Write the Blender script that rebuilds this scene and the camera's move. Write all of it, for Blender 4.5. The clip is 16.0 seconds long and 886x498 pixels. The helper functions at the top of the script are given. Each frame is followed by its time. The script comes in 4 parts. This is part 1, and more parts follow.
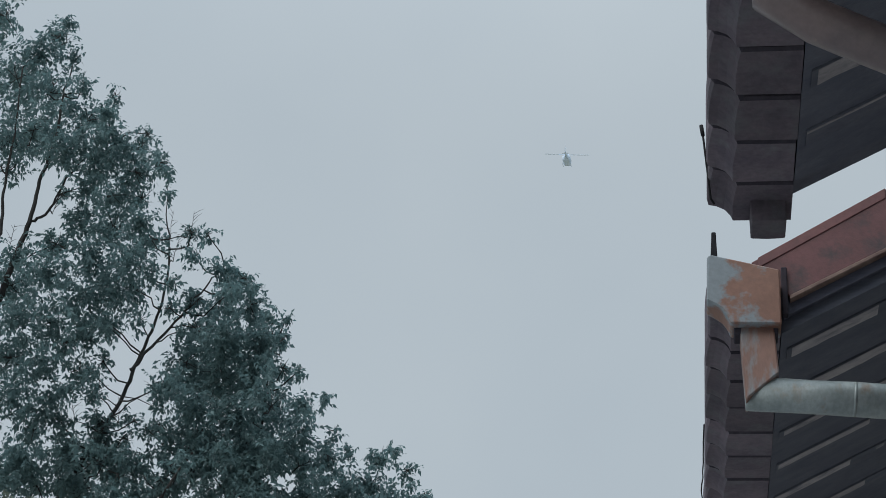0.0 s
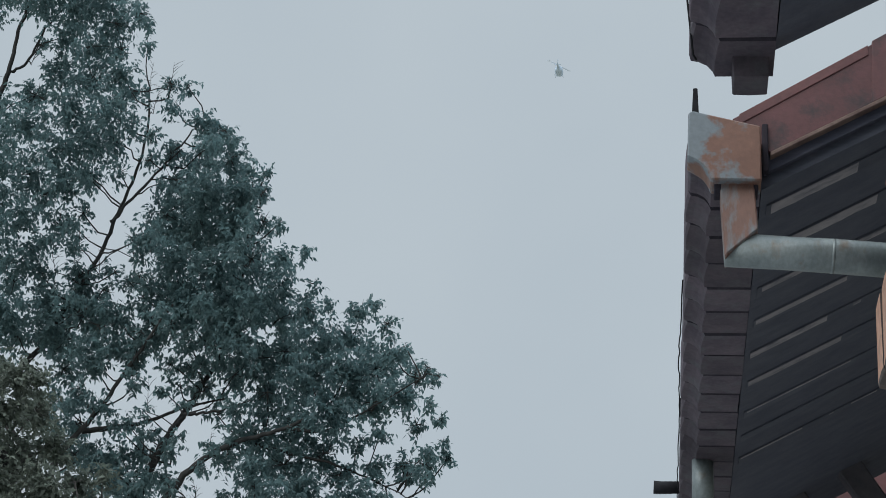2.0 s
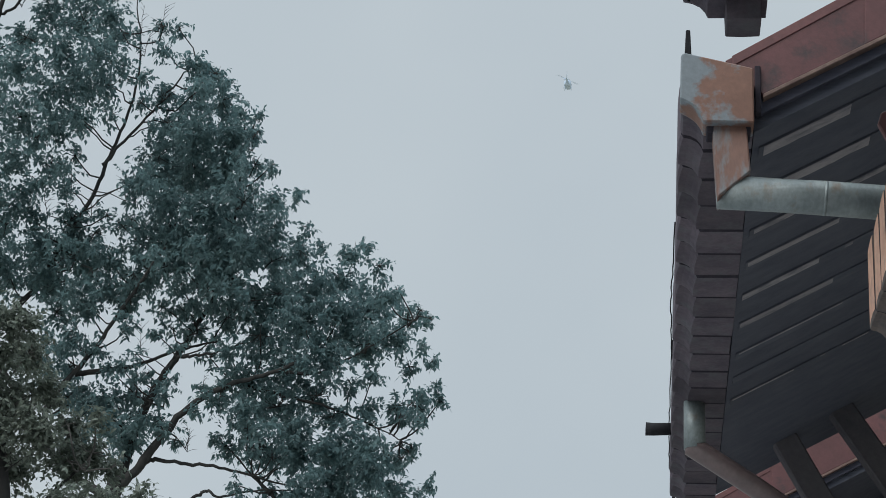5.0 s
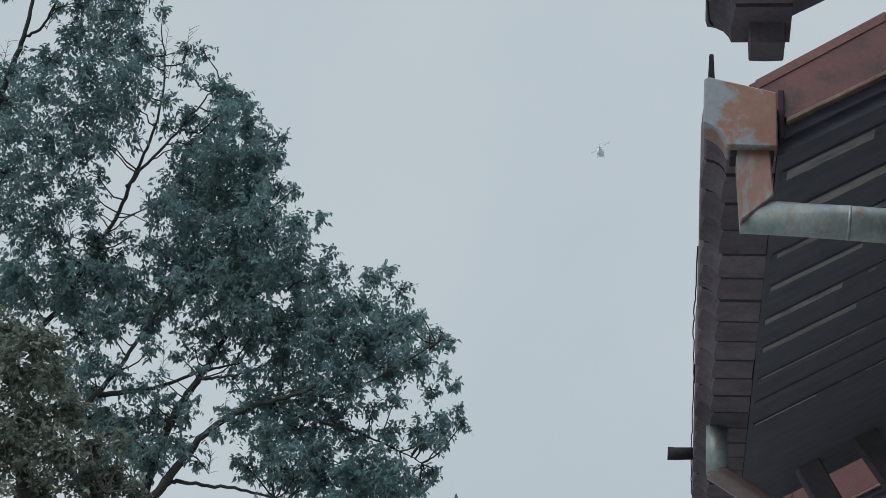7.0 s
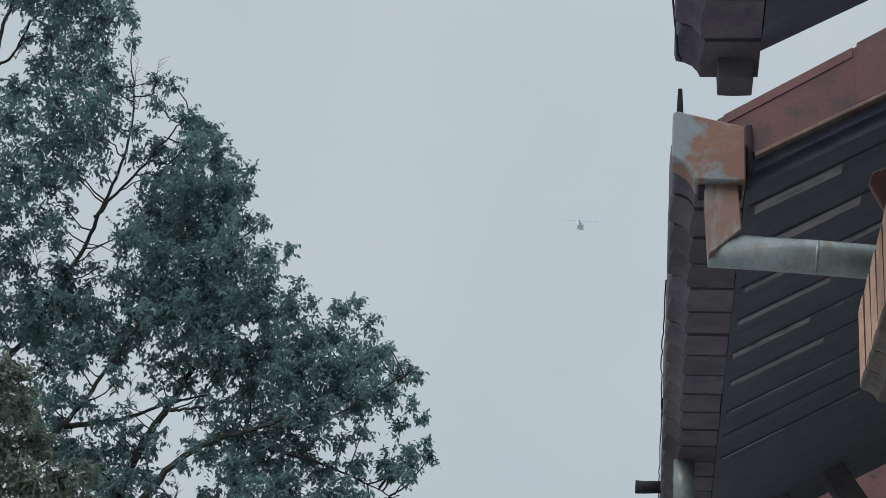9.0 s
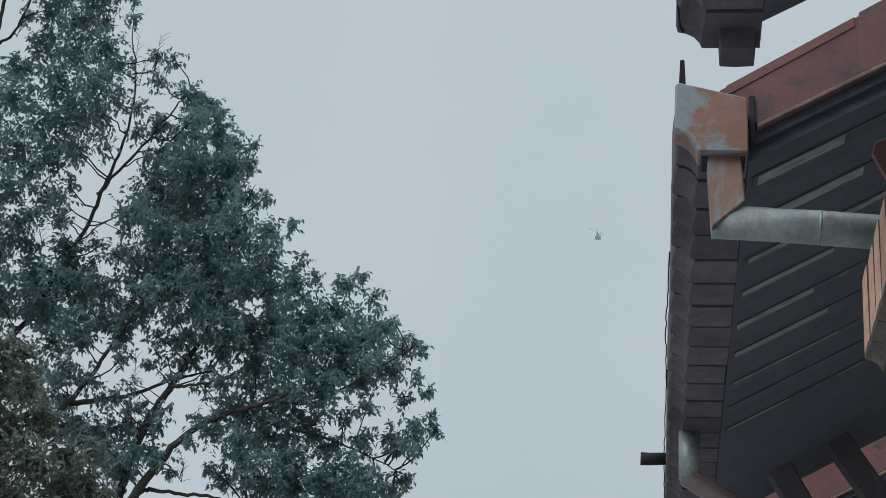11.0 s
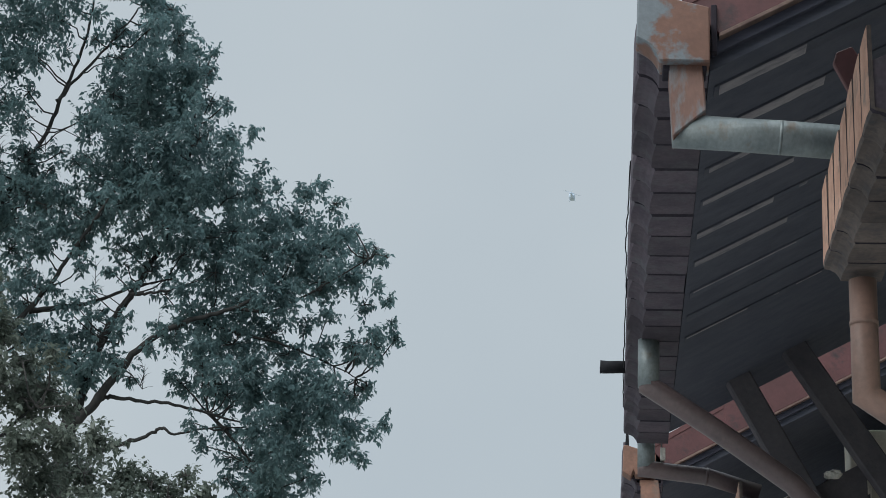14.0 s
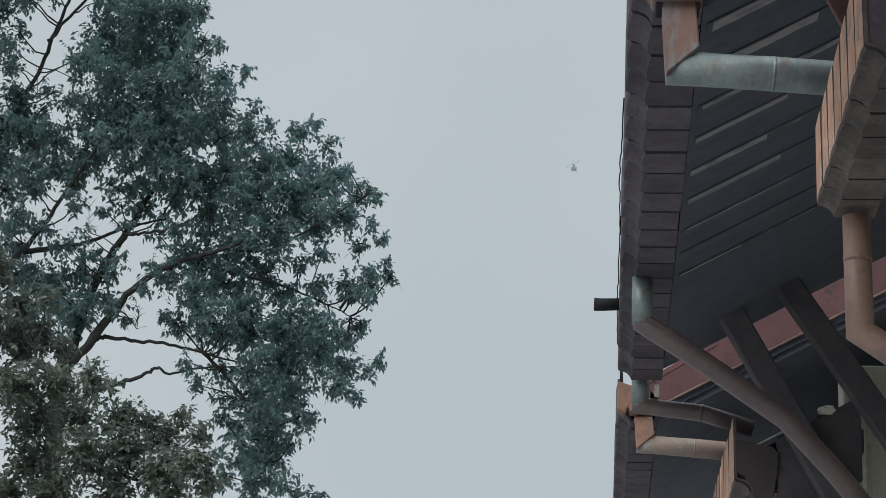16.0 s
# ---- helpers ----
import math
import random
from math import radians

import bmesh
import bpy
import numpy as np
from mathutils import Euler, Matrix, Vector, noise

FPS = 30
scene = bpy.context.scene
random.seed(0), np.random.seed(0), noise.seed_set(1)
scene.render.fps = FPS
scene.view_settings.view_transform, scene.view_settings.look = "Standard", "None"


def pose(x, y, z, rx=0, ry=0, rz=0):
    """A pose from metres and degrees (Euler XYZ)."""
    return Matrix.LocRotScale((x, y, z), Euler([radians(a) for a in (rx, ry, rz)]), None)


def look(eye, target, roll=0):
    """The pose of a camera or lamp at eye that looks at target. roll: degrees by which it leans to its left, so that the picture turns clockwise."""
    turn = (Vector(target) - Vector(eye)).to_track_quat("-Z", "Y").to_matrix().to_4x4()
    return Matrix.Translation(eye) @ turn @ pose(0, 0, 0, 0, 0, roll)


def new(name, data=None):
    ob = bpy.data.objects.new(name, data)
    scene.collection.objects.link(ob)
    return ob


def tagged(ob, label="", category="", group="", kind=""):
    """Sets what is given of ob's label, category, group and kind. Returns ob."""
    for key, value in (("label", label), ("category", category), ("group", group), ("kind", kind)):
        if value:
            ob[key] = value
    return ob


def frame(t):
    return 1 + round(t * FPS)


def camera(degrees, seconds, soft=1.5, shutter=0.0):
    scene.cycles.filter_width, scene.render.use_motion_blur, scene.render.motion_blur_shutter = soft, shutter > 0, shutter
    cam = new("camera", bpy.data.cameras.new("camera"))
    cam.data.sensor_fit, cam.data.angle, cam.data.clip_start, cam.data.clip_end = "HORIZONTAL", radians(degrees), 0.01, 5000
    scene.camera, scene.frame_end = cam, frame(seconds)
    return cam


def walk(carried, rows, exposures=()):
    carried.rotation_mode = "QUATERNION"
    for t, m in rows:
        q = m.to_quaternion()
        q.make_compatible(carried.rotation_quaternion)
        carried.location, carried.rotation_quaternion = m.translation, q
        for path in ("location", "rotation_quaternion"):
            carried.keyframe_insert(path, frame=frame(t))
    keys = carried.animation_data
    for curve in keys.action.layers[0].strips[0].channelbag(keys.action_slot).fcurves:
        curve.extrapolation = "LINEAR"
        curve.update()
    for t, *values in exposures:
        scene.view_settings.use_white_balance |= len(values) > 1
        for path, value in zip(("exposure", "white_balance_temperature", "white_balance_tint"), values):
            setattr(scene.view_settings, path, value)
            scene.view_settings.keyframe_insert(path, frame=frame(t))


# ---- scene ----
import itertools

cam = camera(25.0, 16.0, soft=0.85, shutter=0.15)
EYE = 1.6
# seconds, yaw, pitch, roll of a hand-held long lens; the eye stays in its place
ROWS = [
    (0.0, 7.830, 27.765, 2.902),
    (0.5, 7.884, 27.848, 3.138),
    (1.0, 7.891, 27.357, 3.363),
    (1.5, 7.442, 25.806, 3.183),
    (2.0, 6.979, 23.622, 2.944),
    (2.5, 6.767, 22.927, 2.843),
    (3.0, 6.758, 22.518, 2.855),
    (3.5, 6.615, 22.350, 2.700),
    (3.7, 6.572, 21.980, 2.688),
    (5.8, 6.818, 21.983, 2.859),
    (6.0, 6.872, 21.827, 2.873),
    (6.5, 7.009, 21.661, 2.999),
    (7.0, 7.386, 22.612, 3.279),
    (7.5, 6.999, 22.667, 3.237),
    (8.0, 6.327, 22.480, 3.056),
    (8.5, 6.341, 23.238, 3.160),
    (8.7, 6.471, 23.609, 3.264),
    (10.8, 6.140, 22.963, 2.554),
    (11.0, 6.534, 22.840, 2.695),
    (11.5, 6.591, 22.473, 2.534),
    (12.0, 6.169, 22.025, 2.279),
    (12.5, 5.594, 21.500, 2.063),
    (13.0, 5.425, 21.257, 2.189),
    (13.5, 5.798, 21.071, 2.486),
    (14.0, 5.207, 20.270, 2.404),
    (14.5, 5.036, 19.826, 2.382),
    (15.0, 5.558, 19.585, 2.589),
    (15.5, 5.168, 18.948, 2.301),
    (16.0, 4.947, 18.513, 2.000),
]
walk(cam, [(t, pose(0, 0, EYE, 0, 0, yaw) @ pose(0, 0, 0, 90 + pitch) @ pose(0, 0, 0, 0, 0, roll)) for t, yaw, pitch, roll in ROWS],
     exposures=[(0.0, -0.02, 6490, 10), (1.5, -0.01, 6490, 10), (2.5, 0.1, 6540, 10), (8.0, 0.12, 6620, 10), (11.5, 0.11, 6560, 10), (13.2, 0.11, 6560, 10), (16.0, 0.09, 6750, 10)])

# ---- light: a hazy overcast sky and a broad, weak sun ----
world = bpy.data.worlds.new("overcast")
scene.world = world
world.use_nodes = True
wn, wl = world.node_tree.nodes, world.node_tree.links
sky = wn.new("ShaderNodeTexSky")
sky.sky_type, sky.sun_disc = "NISHITA", False
sky.sun_elevation, sky.sun_rotation = radians(46), radians(-139)
sky.air_density, sky.dust_density = 1.5, 4.0
sky_level = wn.new("ShaderNodeVectorMath")
sky_level.operation = "SCALE"
sky_level.inputs["Scale"].default_value = 0.02
wl.new(sky.outputs["Color"], sky_level.inputs[0])
way = wn.new("ShaderNodeTexCoord")
cloud = wn.new("ShaderNodeTexNoise")
cloud.inputs["Scale"].default_value, cloud.inputs["Detail"].default_value, cloud.inputs["Roughness"].default_value = 3.0, 4.0, 0.5
wl.new(way.outputs["Generated"], cloud.inputs["Vector"])
cloud_ramp = wn.new("ShaderNodeValToRGB")
cloud_ramp.color_ramp.elements[0].position, cloud_ramp.color_ramp.elements[1].position = 0.3, 0.72
cloud_ramp.color_ramp.elements[0].color = (0.452, 0.530, 0.595, 1)
cloud_ramp.color_ramp.elements[1].color = (0.525, 0.598, 0.650, 1)
wl.new(cloud.outputs["Fac"], cloud_ramp.inputs["Fac"])
haze = wn.new("ShaderNodeMix")
haze.data_type = "RGBA"
haze.inputs["Factor"].default_value = 0.9
wl.new(sky_level.outputs[0], haze.inputs["A"])
wl.new(cloud_ramp.outputs["Color"], haze.inputs["B"])
wl.new(haze.outputs["Result"], wn["Background"].inputs["Color"])
# a covered sky is brightest overhead
axes_w, overhead = wn.new("ShaderNodeSeparateXYZ"), wn.new("ShaderNodeMapRange")
overhead.interpolation_type = "SMOOTHSTEP"
for socket, value in (("From Min", 0.5), ("From Max", 1.0), ("To Min", 1.0), ("To Max", 2.2)):
    overhead.inputs[socket].default_value = value
wl.new(way.outputs["Generated"], axes_w.inputs[0])
wl.new(axes_w.outputs["Z"], overhead.inputs["Value"])
wl.new(overhead.outputs[0], wn["Background"].inputs["Strength"])

sun = new("sun", bpy.data.lights.new("sun", "SUN"))
sun.data.energy, sun.data.angle, sun.data.color = 1.5, radians(50), (1.0, 0.98, 0.95)
sun.matrix_world = look((-26, -20, 42), (0, 10, 0))


# ---- materials ----
def mat(name, c1, c2, rough=0.8, scale=6.0, metal=0.0, bump=0.3, fine=40.0, c3=None, cut=(0.35, 0.65), c3cut=(0.55, 0.62), spread=0.12,
        stretch=(1, 1, 1), spec=0.5, island=False, thin=0.0, bare=0.0):
    """Two colours mottled at two scales, an optional third in patches, a fine relief, and a shade of its own for each piece."""
    m = bpy.data.materials.new(name)
    m.use_nodes = True
    n, l = m.node_tree.nodes, m.node_tree.links
    b = n["Principled BSDF"]
    co, mp = n.new("ShaderNodeTexCoord"), n.new("ShaderNodeMapping")
    mp.inputs["Scale"].default_value = stretch
    info = n.new("ShaderNodeObjectInfo")
    off = n.new("ShaderNodeVectorMath")
    off.operation = "MULTIPLY_ADD"
    off.inputs[1].default_value = (1, 1, 1)
    l.new(co.outputs["Object"], off.inputs[0])
    l.new(info.outputs["Location"], off.inputs[2])
    l.new(off.outputs[0], mp.inputs["Vector"])
    big, small = n.new("ShaderNodeTexNoise"), n.new("ShaderNodeTexNoise")
    for q, s, d in ((big, scale, 5.0), (small, fine, 6.0)):
        q.inputs["Scale"].default_value, q.inputs["Detail"].default_value, q.inputs["Roughness"].default_value = s, d, 0.62
        l.new(mp.outputs[0], q.inputs["Vector"])
    ramp = n.new("ShaderNodeValToRGB")
    e = ramp.color_ramp.elements
    e[0].position, e[1].position, e[0].color, e[1].color = cut[0], cut[1], (*c1, 1), (*c2, 1)
    l.new(big.outputs["Fac"], ramp.inputs["Fac"])
    col = ramp.outputs["Color"]
    if c3:
        patch, mix = n.new("ShaderNodeTexNoise"), n.new("ShaderNodeMix")
        patch.inputs["Scale"].default_value, patch.inputs["Detail"].default_value, patch.inputs["Roughness"].default_value = scale * 1.7, 8.0, 0.6
        l.new(mp.outputs[0], patch.inputs["Vector"])
        step = n.new("ShaderNodeMapRange")
        step.inputs["From Min"].default_value, step.inputs["From Max"].default_value = c3cut
        l.new(patch.outputs["Fac"], step.inputs["Value"])
        if bare:
            # the coating has lasted better along the -x side of the sheet
            axes, near, more = n.new("ShaderNodeSeparateXYZ"), n.new("ShaderNodeMapRange"), n.new("ShaderNodeMath")
            l.new(co.outputs["Object"], axes.inputs[0])
            near.inputs["From Min"].default_value, near.inputs["From Max"].default_value = 0.1, 0.24
            near.inputs["To Min"].default_value, near.inputs["To Max"].default_value = bare, -bare
            l.new(axes.outputs["X"], near.inputs["Value"])
            more.operation = "ADD"
            l.new(patch.outputs["Fac"], more.inputs[0])
            l.new(near.outputs[0], more.inputs[1])
            l.new(more.outputs[0], step.inputs["Value"])
        mix.data_type = "RGBA"
        mix.inputs["B"].default_value = (*c3, 1)
        l.new(step.outputs[0], mix.inputs["Factor"])
        l.new(col, mix.inputs["A"])
        col = mix.outputs["Result"]
    shade, hsv, add = n.new("ShaderNodeMapRange"), n.new("ShaderNodeHueSaturation"), n.new("ShaderNodeMath")
    shade.inputs["To Min"].default_value, shade.inputs["To Max"].default_value = 1 - spread, 1 + spread
    if island:
        geo = n.new("ShaderNodeNewGeometry")
        l.new(geo.outputs["Random Per Island"], shade.inputs["Value"])
    else:
        l.new(info.outputs["Random"], shade.inputs["Value"])
    grain = n.new("ShaderNodeMapRange")
    grain.inputs["To Min"].default_value, grain.inputs["To Max"].default_value = 0.7, 1.3
    l.new(small.outputs["Fac"], grain.inputs["Value"])
    add.operation = "MULTIPLY"
    l.new(shade.outputs[0], add.inputs[0])
    l.new(grain.outputs[0], add.inputs[1])
    l.new(add.outputs[0], hsv.inputs["Value"])
    l.new(col, hsv.inputs["Color"])
    l.new(hsv.outputs["Color"], b.inputs["Base Color"])
    rr = n.new("ShaderNodeMapRange")
    rr.inputs["To Min"].default_value, rr.inputs["To Max"].default_value = max(rough - 0.15, 0.05), min(rough + 0.15, 1)
    l.new(small.outputs["Fac"], rr.inputs["Value"])
    l.new(rr.outputs[0], b.inputs["Roughness"])
    b.inputs["Metallic"].default_value = metal
    b.inputs["Specular IOR Level"].default_value = spec
    bp = n.new("ShaderNodeBump")
    bp.inputs["Strength"].default_value, bp.inputs["Distance"].default_value = bump, 0.01
    l.new(small.outputs["Fac"], bp.inputs["Height"])
    l.new(bp.outputs[0], b.inputs["Normal"])
    if thin:
        glow, both = n.new("ShaderNodeBsdfTranslucent"), n.new("ShaderNodeMixShader")
        l.new(hsv.outputs["Color"], glow.inputs["Color"])
        both.inputs["Fac"].default_value = thin
        l.new(b.outputs[0], both.inputs[1])
        l.new(glow.outputs[0], both.inputs[2])
        l.new(both.outputs[0], n["Material Output"].inputs["Surface"])
    return m


CLAY = mat("weathered_clay", (0.070, 0.060, 0.077), (0.113, 0.094, 0.112), 0.85, 5.0, c3=(0.102, 0.099, 0.112), c3cut=(0.5, 0.68), spread=0.28, spec=0.3)
CLAY_WARM = mat("brown_clay", (0.092, 0.078, 0.074), (0.15, 0.122, 0.110), 0.85, 5.0, c3=(0.075, 0.070, 0.074), c3cut=(0.5, 0.68), spread=0.22, spec=0.3)
BROWNPLATE = mat("red_brown_clay_plate", (0.066, 0.053, 0.056), (0.090, 0.071, 0.073), 0.85, 4.0, spread=0.1, spec=0.3)
# orange clay, raised well above the other tiles to paint in sky light
CLAY_LIT_FACE = mat("orange_clay_lit_face", (0.42, 0.245, 0.18), (0.56, 0.345, 0.26), 0.85, 6.0, c3=(0.26, 0.2, 0.165), c3cut=(0.55, 0.7), spread=0.2, spec=0.3)
TAR = mat("tarred_dark_timber", (0.090, 0.086, 0.096), (0.125, 0.117, 0.128), 0.8, 4.0, fine=30, spec=0.2)
# dark tone that paints shade into the tile gaps and below the hopper box
JOINT_SHADE = mat("dark_joint_shade", (0.035, 0.033, 0.043), (0.056, 0.050, 0.062), 0.95, 8.0, spec=0.1)
SOFFIT = mat("weathered_soffit_boarding", (0.084, 0.092, 0.120), (0.110, 0.117, 0.146), 0.8, 4.0, stretch=(0.4, 3, 3), fine=30, spec=0.2)
DARKWOOD = mat("dark_stained_wood", (0.086, 0.092, 0.118), (0.112, 0.118, 0.144), 0.8, 4.0, stretch=(0.4, 3, 3), fine=30, spec=0.2)
WOOD = mat("dark_weathered_wood", (0.073, 0.078, 0.110), (0.109, 0.112, 0.149), 0.75, 4.0, stretch=(0.4, 3, 3), fine=30, spec=0.3)
# pale timber tone for the light on rafter undersides
BOARD = mat("pale_lit_timber_edge", (0.25, 0.238, 0.256), (0.34, 0.32, 0.335), 0.85, 3.0, c3=(0.15, 0.15, 0.175), c3cut=(0.52, 0.7), stretch=(0.5, 3, 3), spec=0.3)
RED = mat("red_painted_board", (0.115, 0.051, 0.054), (0.160, 0.068, 0.071), 0.6, 3.5, c3=(0.062, 0.045, 0.05), c3cut=(0.52, 0.66), spread=0.1, bump=0.2)
CAP = mat("brighter_red_cap", (0.126, 0.054, 0.056), (0.168, 0.071, 0.072), 0.55, 5.0, spread=0.08, bump=0.15)
LIP = mat("worn_red_edge", (0.15, 0.095, 0.085), (0.27, 0.19, 0.16), 0.75, 9.0)
RUSTED = mat("orange_rusted_sheet", (0.23, 0.125, 0.092), (0.33, 0.18, 0.13), 0.7, 5.0, c3=(0.2, 0.15, 0.125), c3cut=(0.55, 0.7), spread=0.03, bump=0.15)
RUST = mat("rusted_galvanised_sheet", (0.175, 0.094, 0.070), (0.24, 0.13, 0.098), 0.65, 3.5, c3=(0.20, 0.235, 0.26), c3cut=(0.5, 0.58), spread=0.03, bump=0.15, bare=0.07)
NECK = mat("rust_streaked_galvanised_neck", (0.16, 0.088, 0.070), (0.22, 0.122, 0.096), 0.6, 3.0, c3=(0.19, 0.225, 0.25), c3cut=(0.46, 0.6), spread=0.03, bump=0.15, stretch=(2.2, 2.2, 0.7), bare=0.05)
ZINC = mat("galvanised_pipe", (0.185, 0.22, 0.226), (0.28, 0.32, 0.326), 0.5, 5.0, metal=0.45, c3=(0.2, 0.165, 0.135), c3cut=(0.57, 0.74), spread=0.04, bump=0.12, stretch=(1.5, 1, 1))
REDPIPE = mat("red_brown_painted_pipe", (0.108, 0.084, 0.088), (0.155, 0.115, 0.114), 0.38, 4.0, c3=(0.205, 0.150, 0.130), c3cut=(0.62, 0.72), spread=0.05, bump=0.12)
STAINED = mat("rust_stained_galvanised_pipe", (0.25, 0.185, 0.155), (0.31, 0.24, 0.205), 0.55, 3.0, c3=(0.3, 0.32, 0.32), c3cut=(0.5, 0.66), spread=0.04, bump=0.12)
CLAYPIPE = mat("orange_painted_pipe", (0.175, 0.115, 0.095), (0.25, 0.16, 0.13), 0.5, 4.0, c3=(0.15, 0.11, 0.1), c3cut=(0.56, 0.7), spread=0.05, bump=0.12)
BLACK = mat("black_plastic", (0.016, 0.017, 0.02), (0.028, 0.029, 0.034), 0.8, 8.0, spread=0.05, spec=0.15)
PLASTER = mat("cream_plaster", (0.55, 0.52, 0.45), (0.66, 0.63, 0.56), 0.9, 1.5, c3=(0.42, 0.4, 0.35), c3cut=(0.6, 0.75), spread=0.03, bump=0.4, spec=0.2)
BARK = mat("dark_grey_bark", (0.036, 0.037, 0.038), (0.064, 0.063, 0.062), 0.9, 3.0, stretch=(2, 2, 0.5), bump=0.8, spec=0.2)
PALE_TWIG = mat("grey_brown_twig", (0.07, 0.068, 0.066), (0.12, 0.115, 0.11), 0.9, 3.0, spec=0.2)
# leaf green made paler and bluer, with the haze before the tree mixed in
LEAF = mat("hazed_blue_green_leaf", (0.122, 0.204, 0.216), (0.160, 0.254, 0.262), 0.5, 0.45, fine=2.0, spread=0.2, bump=0.0, island=True, thin=0.5, spec=0.4)
LEAF_NEAR = mat("olive_green_leaf", (0.128, 0.162, 0.136), (0.182, 0.214, 0.180), 0.5, 0.6, fine=2.5, spread=0.4, bump=0.0, island=True, thin=0.4)
GRASS = mat("dry_rough_grass", (0.21, 0.205, 0.165), (0.27, 0.26, 0.21), 0.95, 0.25, fine=4.0, c3=(0.28, 0.255, 0.2), c3cut=(0.6, 0.72), spec=0.1)
PAVING = mat("grey_concrete_paving", (0.27, 0.28, 0.29), (0.35, 0.36, 0.37), 0.9, 1.2, fine=12)
# hull grey lightened and blued: distance haze is part of this colour
HULL = mat("hazed_grey_aircraft_paint", (0.66, 0.8, 0.97), (0.7, 0.83, 0.98), 0.5, 0.8, fine=5, spread=0.02, bump=0.0)
GLASS_DARK = mat("dark_cabin_glazing", (0.05, 0.06, 0.075), (0.07, 0.08, 0.095), 0.15, 0.8, fine=5, spread=0.02, bump=0.0)
PALE = mat("pale_debris", (0.625, 0.613, 0.562), (0.850, 0.825, 0.750), 0.9, 20.0)


# ---- mesh helpers ----
def part(name, bm, material, parent=None, label="", smooth=False):
    me = bpy.data.meshes.new(name)
    bm.normal_update()
    bm.to_mesh(me)
    bm.free()
    me.materials.append(material)
    if smooth:
        for p in me.polygons:
            p.use_smooth = True
    ob = new(name, me)
    ob.parent = parent
    if label:
        tagged(ob, label)
    return ob


def thing(name, label, category, group="", kind="", at=(0, 0, 0)):
    ob = new(name)
    ob.location = at
    ob.empty_display_size = 0.1
    return tagged(ob, label, category, group, kind)


def box(bm, x0, x1, y0, y1, z0, z1, bevel=0.0, m=None):
    g = bmesh.ops.create_cube(bm, size=1)["verts"]
    bmesh.ops.transform(bm, matrix=Matrix.LocRotScale(((x0 + x1) / 2, (y0 + y1) / 2, (z0 + z1) / 2), None, (x1 - x0, y1 - y0, z1 - z0)), verts=g)
    if bevel:
        out = bmesh.ops.bevel(bm, geom=list({e for v in g for e in v.link_edges}), offset=bevel, segments=1, affect="EDGES")
        g = list({v for v in out["verts"]} | {v for v in g if v.is_valid})
    if m:
        bmesh.ops.transform(bm, matrix=m, verts=g)
    return bm


def beam(p, q, w, h, bevel=0.006):
    """A squared timber from p to q, h deep in the upright plane."""
    p, q = Vector(p), Vector(q)
    bm = bmesh.new()
    box(bm, -w / 2, w / 2, 0, (q - p).length, -h / 2, h / 2, bevel)
    d = (q - p).normalized()
    side = d.cross(Vector((0, 0, 1)))
    side = side.normalized() if side.length > 1e-3 else Vector((1, 0, 0))
    up = side.cross(d)
    bmesh.ops.transform(bm, matrix=Matrix.Translation(p) @ Matrix((side, d, up)).transposed().to_4x4(), verts=bm.verts)
    return bm


def tube(points, radii, sides=16, bm=None, caps=True):
    """A round pipe or limb along points, mitred at its bends."""
    bm = bm or bmesh.new()
    pts = [Vector(p) for p in points]
    radii = radii if isinstance(radii, (list, tuple)) else [radii] * len(pts)
    rings, u = [], None
    for i, p in enumerate(pts):
        a = (pts[i] - pts[i - 1]).normalized() if i else (pts[1] - pts[0]).normalized()
        b = (pts[i + 1] - pts[i]).normalized() if i < len(pts) - 1 else a
        t = (a + b).normalized()
        if u is None:
            u = a.orthogonal().normalized()
        u = (u - a * u.dot(a)).normalized()
        v = a.cross(u)
        ring = []
        for k in range(sides):
            o = (u * math.cos(2 * math.pi * k / sides) + v * math.sin(2 * math.pi * k / sides)) * radii[i]
            o = o - a * (o.dot(t) / max(a.dot(t), 0.3))
            ring.append(bm.verts.new(p + o))
        rings.append(ring)
        u = (u - b * u.dot(b)).normalized()
    for r, s in zip(rings, rings[1:]):
        for k in range(sides):
            bm.faces.new((r[k], r[(k + 1) % sides], s[(k + 1) % sides], s[k]))
    if caps:
        bm.faces.new(rings[0][::-1])
        bm.faces.new(rings[-1])
    return bm


def extrude_y(profile, y0, y1, grow0=0.0, grow1=0.0, bm=None):
    """A closed x, z profile drawn along y; grow pushes an end outwards (down and to -x)."""
    bm = bm or bmesh.new()
    a = [bm.verts.new((x - grow0, y0, z - grow0)) for x, z in profile]
    b = [bm.verts.new((x - grow1, y1, z - grow1)) for x, z in profile]
    n = len(profile)
    bm.faces.new(a)
    bm.faces.new(b[::-1])
    for i in range(n):
        bm.faces.new((a[i], b[i], b[(i + 1) % n], a[(i + 1) % n]))
    bmesh.ops.recalc_face_normals(bm, faces=bm.faces)
    return bm


def flat_y(points, y0, y1, bevel=0.0):
    """A plate upright across the eaves: an x, z outline with a thickness along y."""
    bm = extrude_y(points, y0, y1)
    if bevel:
        bmesh.ops.bevel(bm, geom=list(bm.edges), offset=bevel, segments=1, affect="EDGES")
    return bm


# ---- ground ----
bm = bmesh.new()
bmesh.ops.create_grid(bm, x_segments=40, y_segments=40, size=2500)
tagged(part("ground", bm, GRASS), "rough dry grass ground with bare patches", "ground", kind="structure")
# unseen yard, added as a broad reflector for the eaves and the tree
bm = bmesh.new()
box(bm, -16.0, 2.6, -12, 29, -0.1, 0.03)
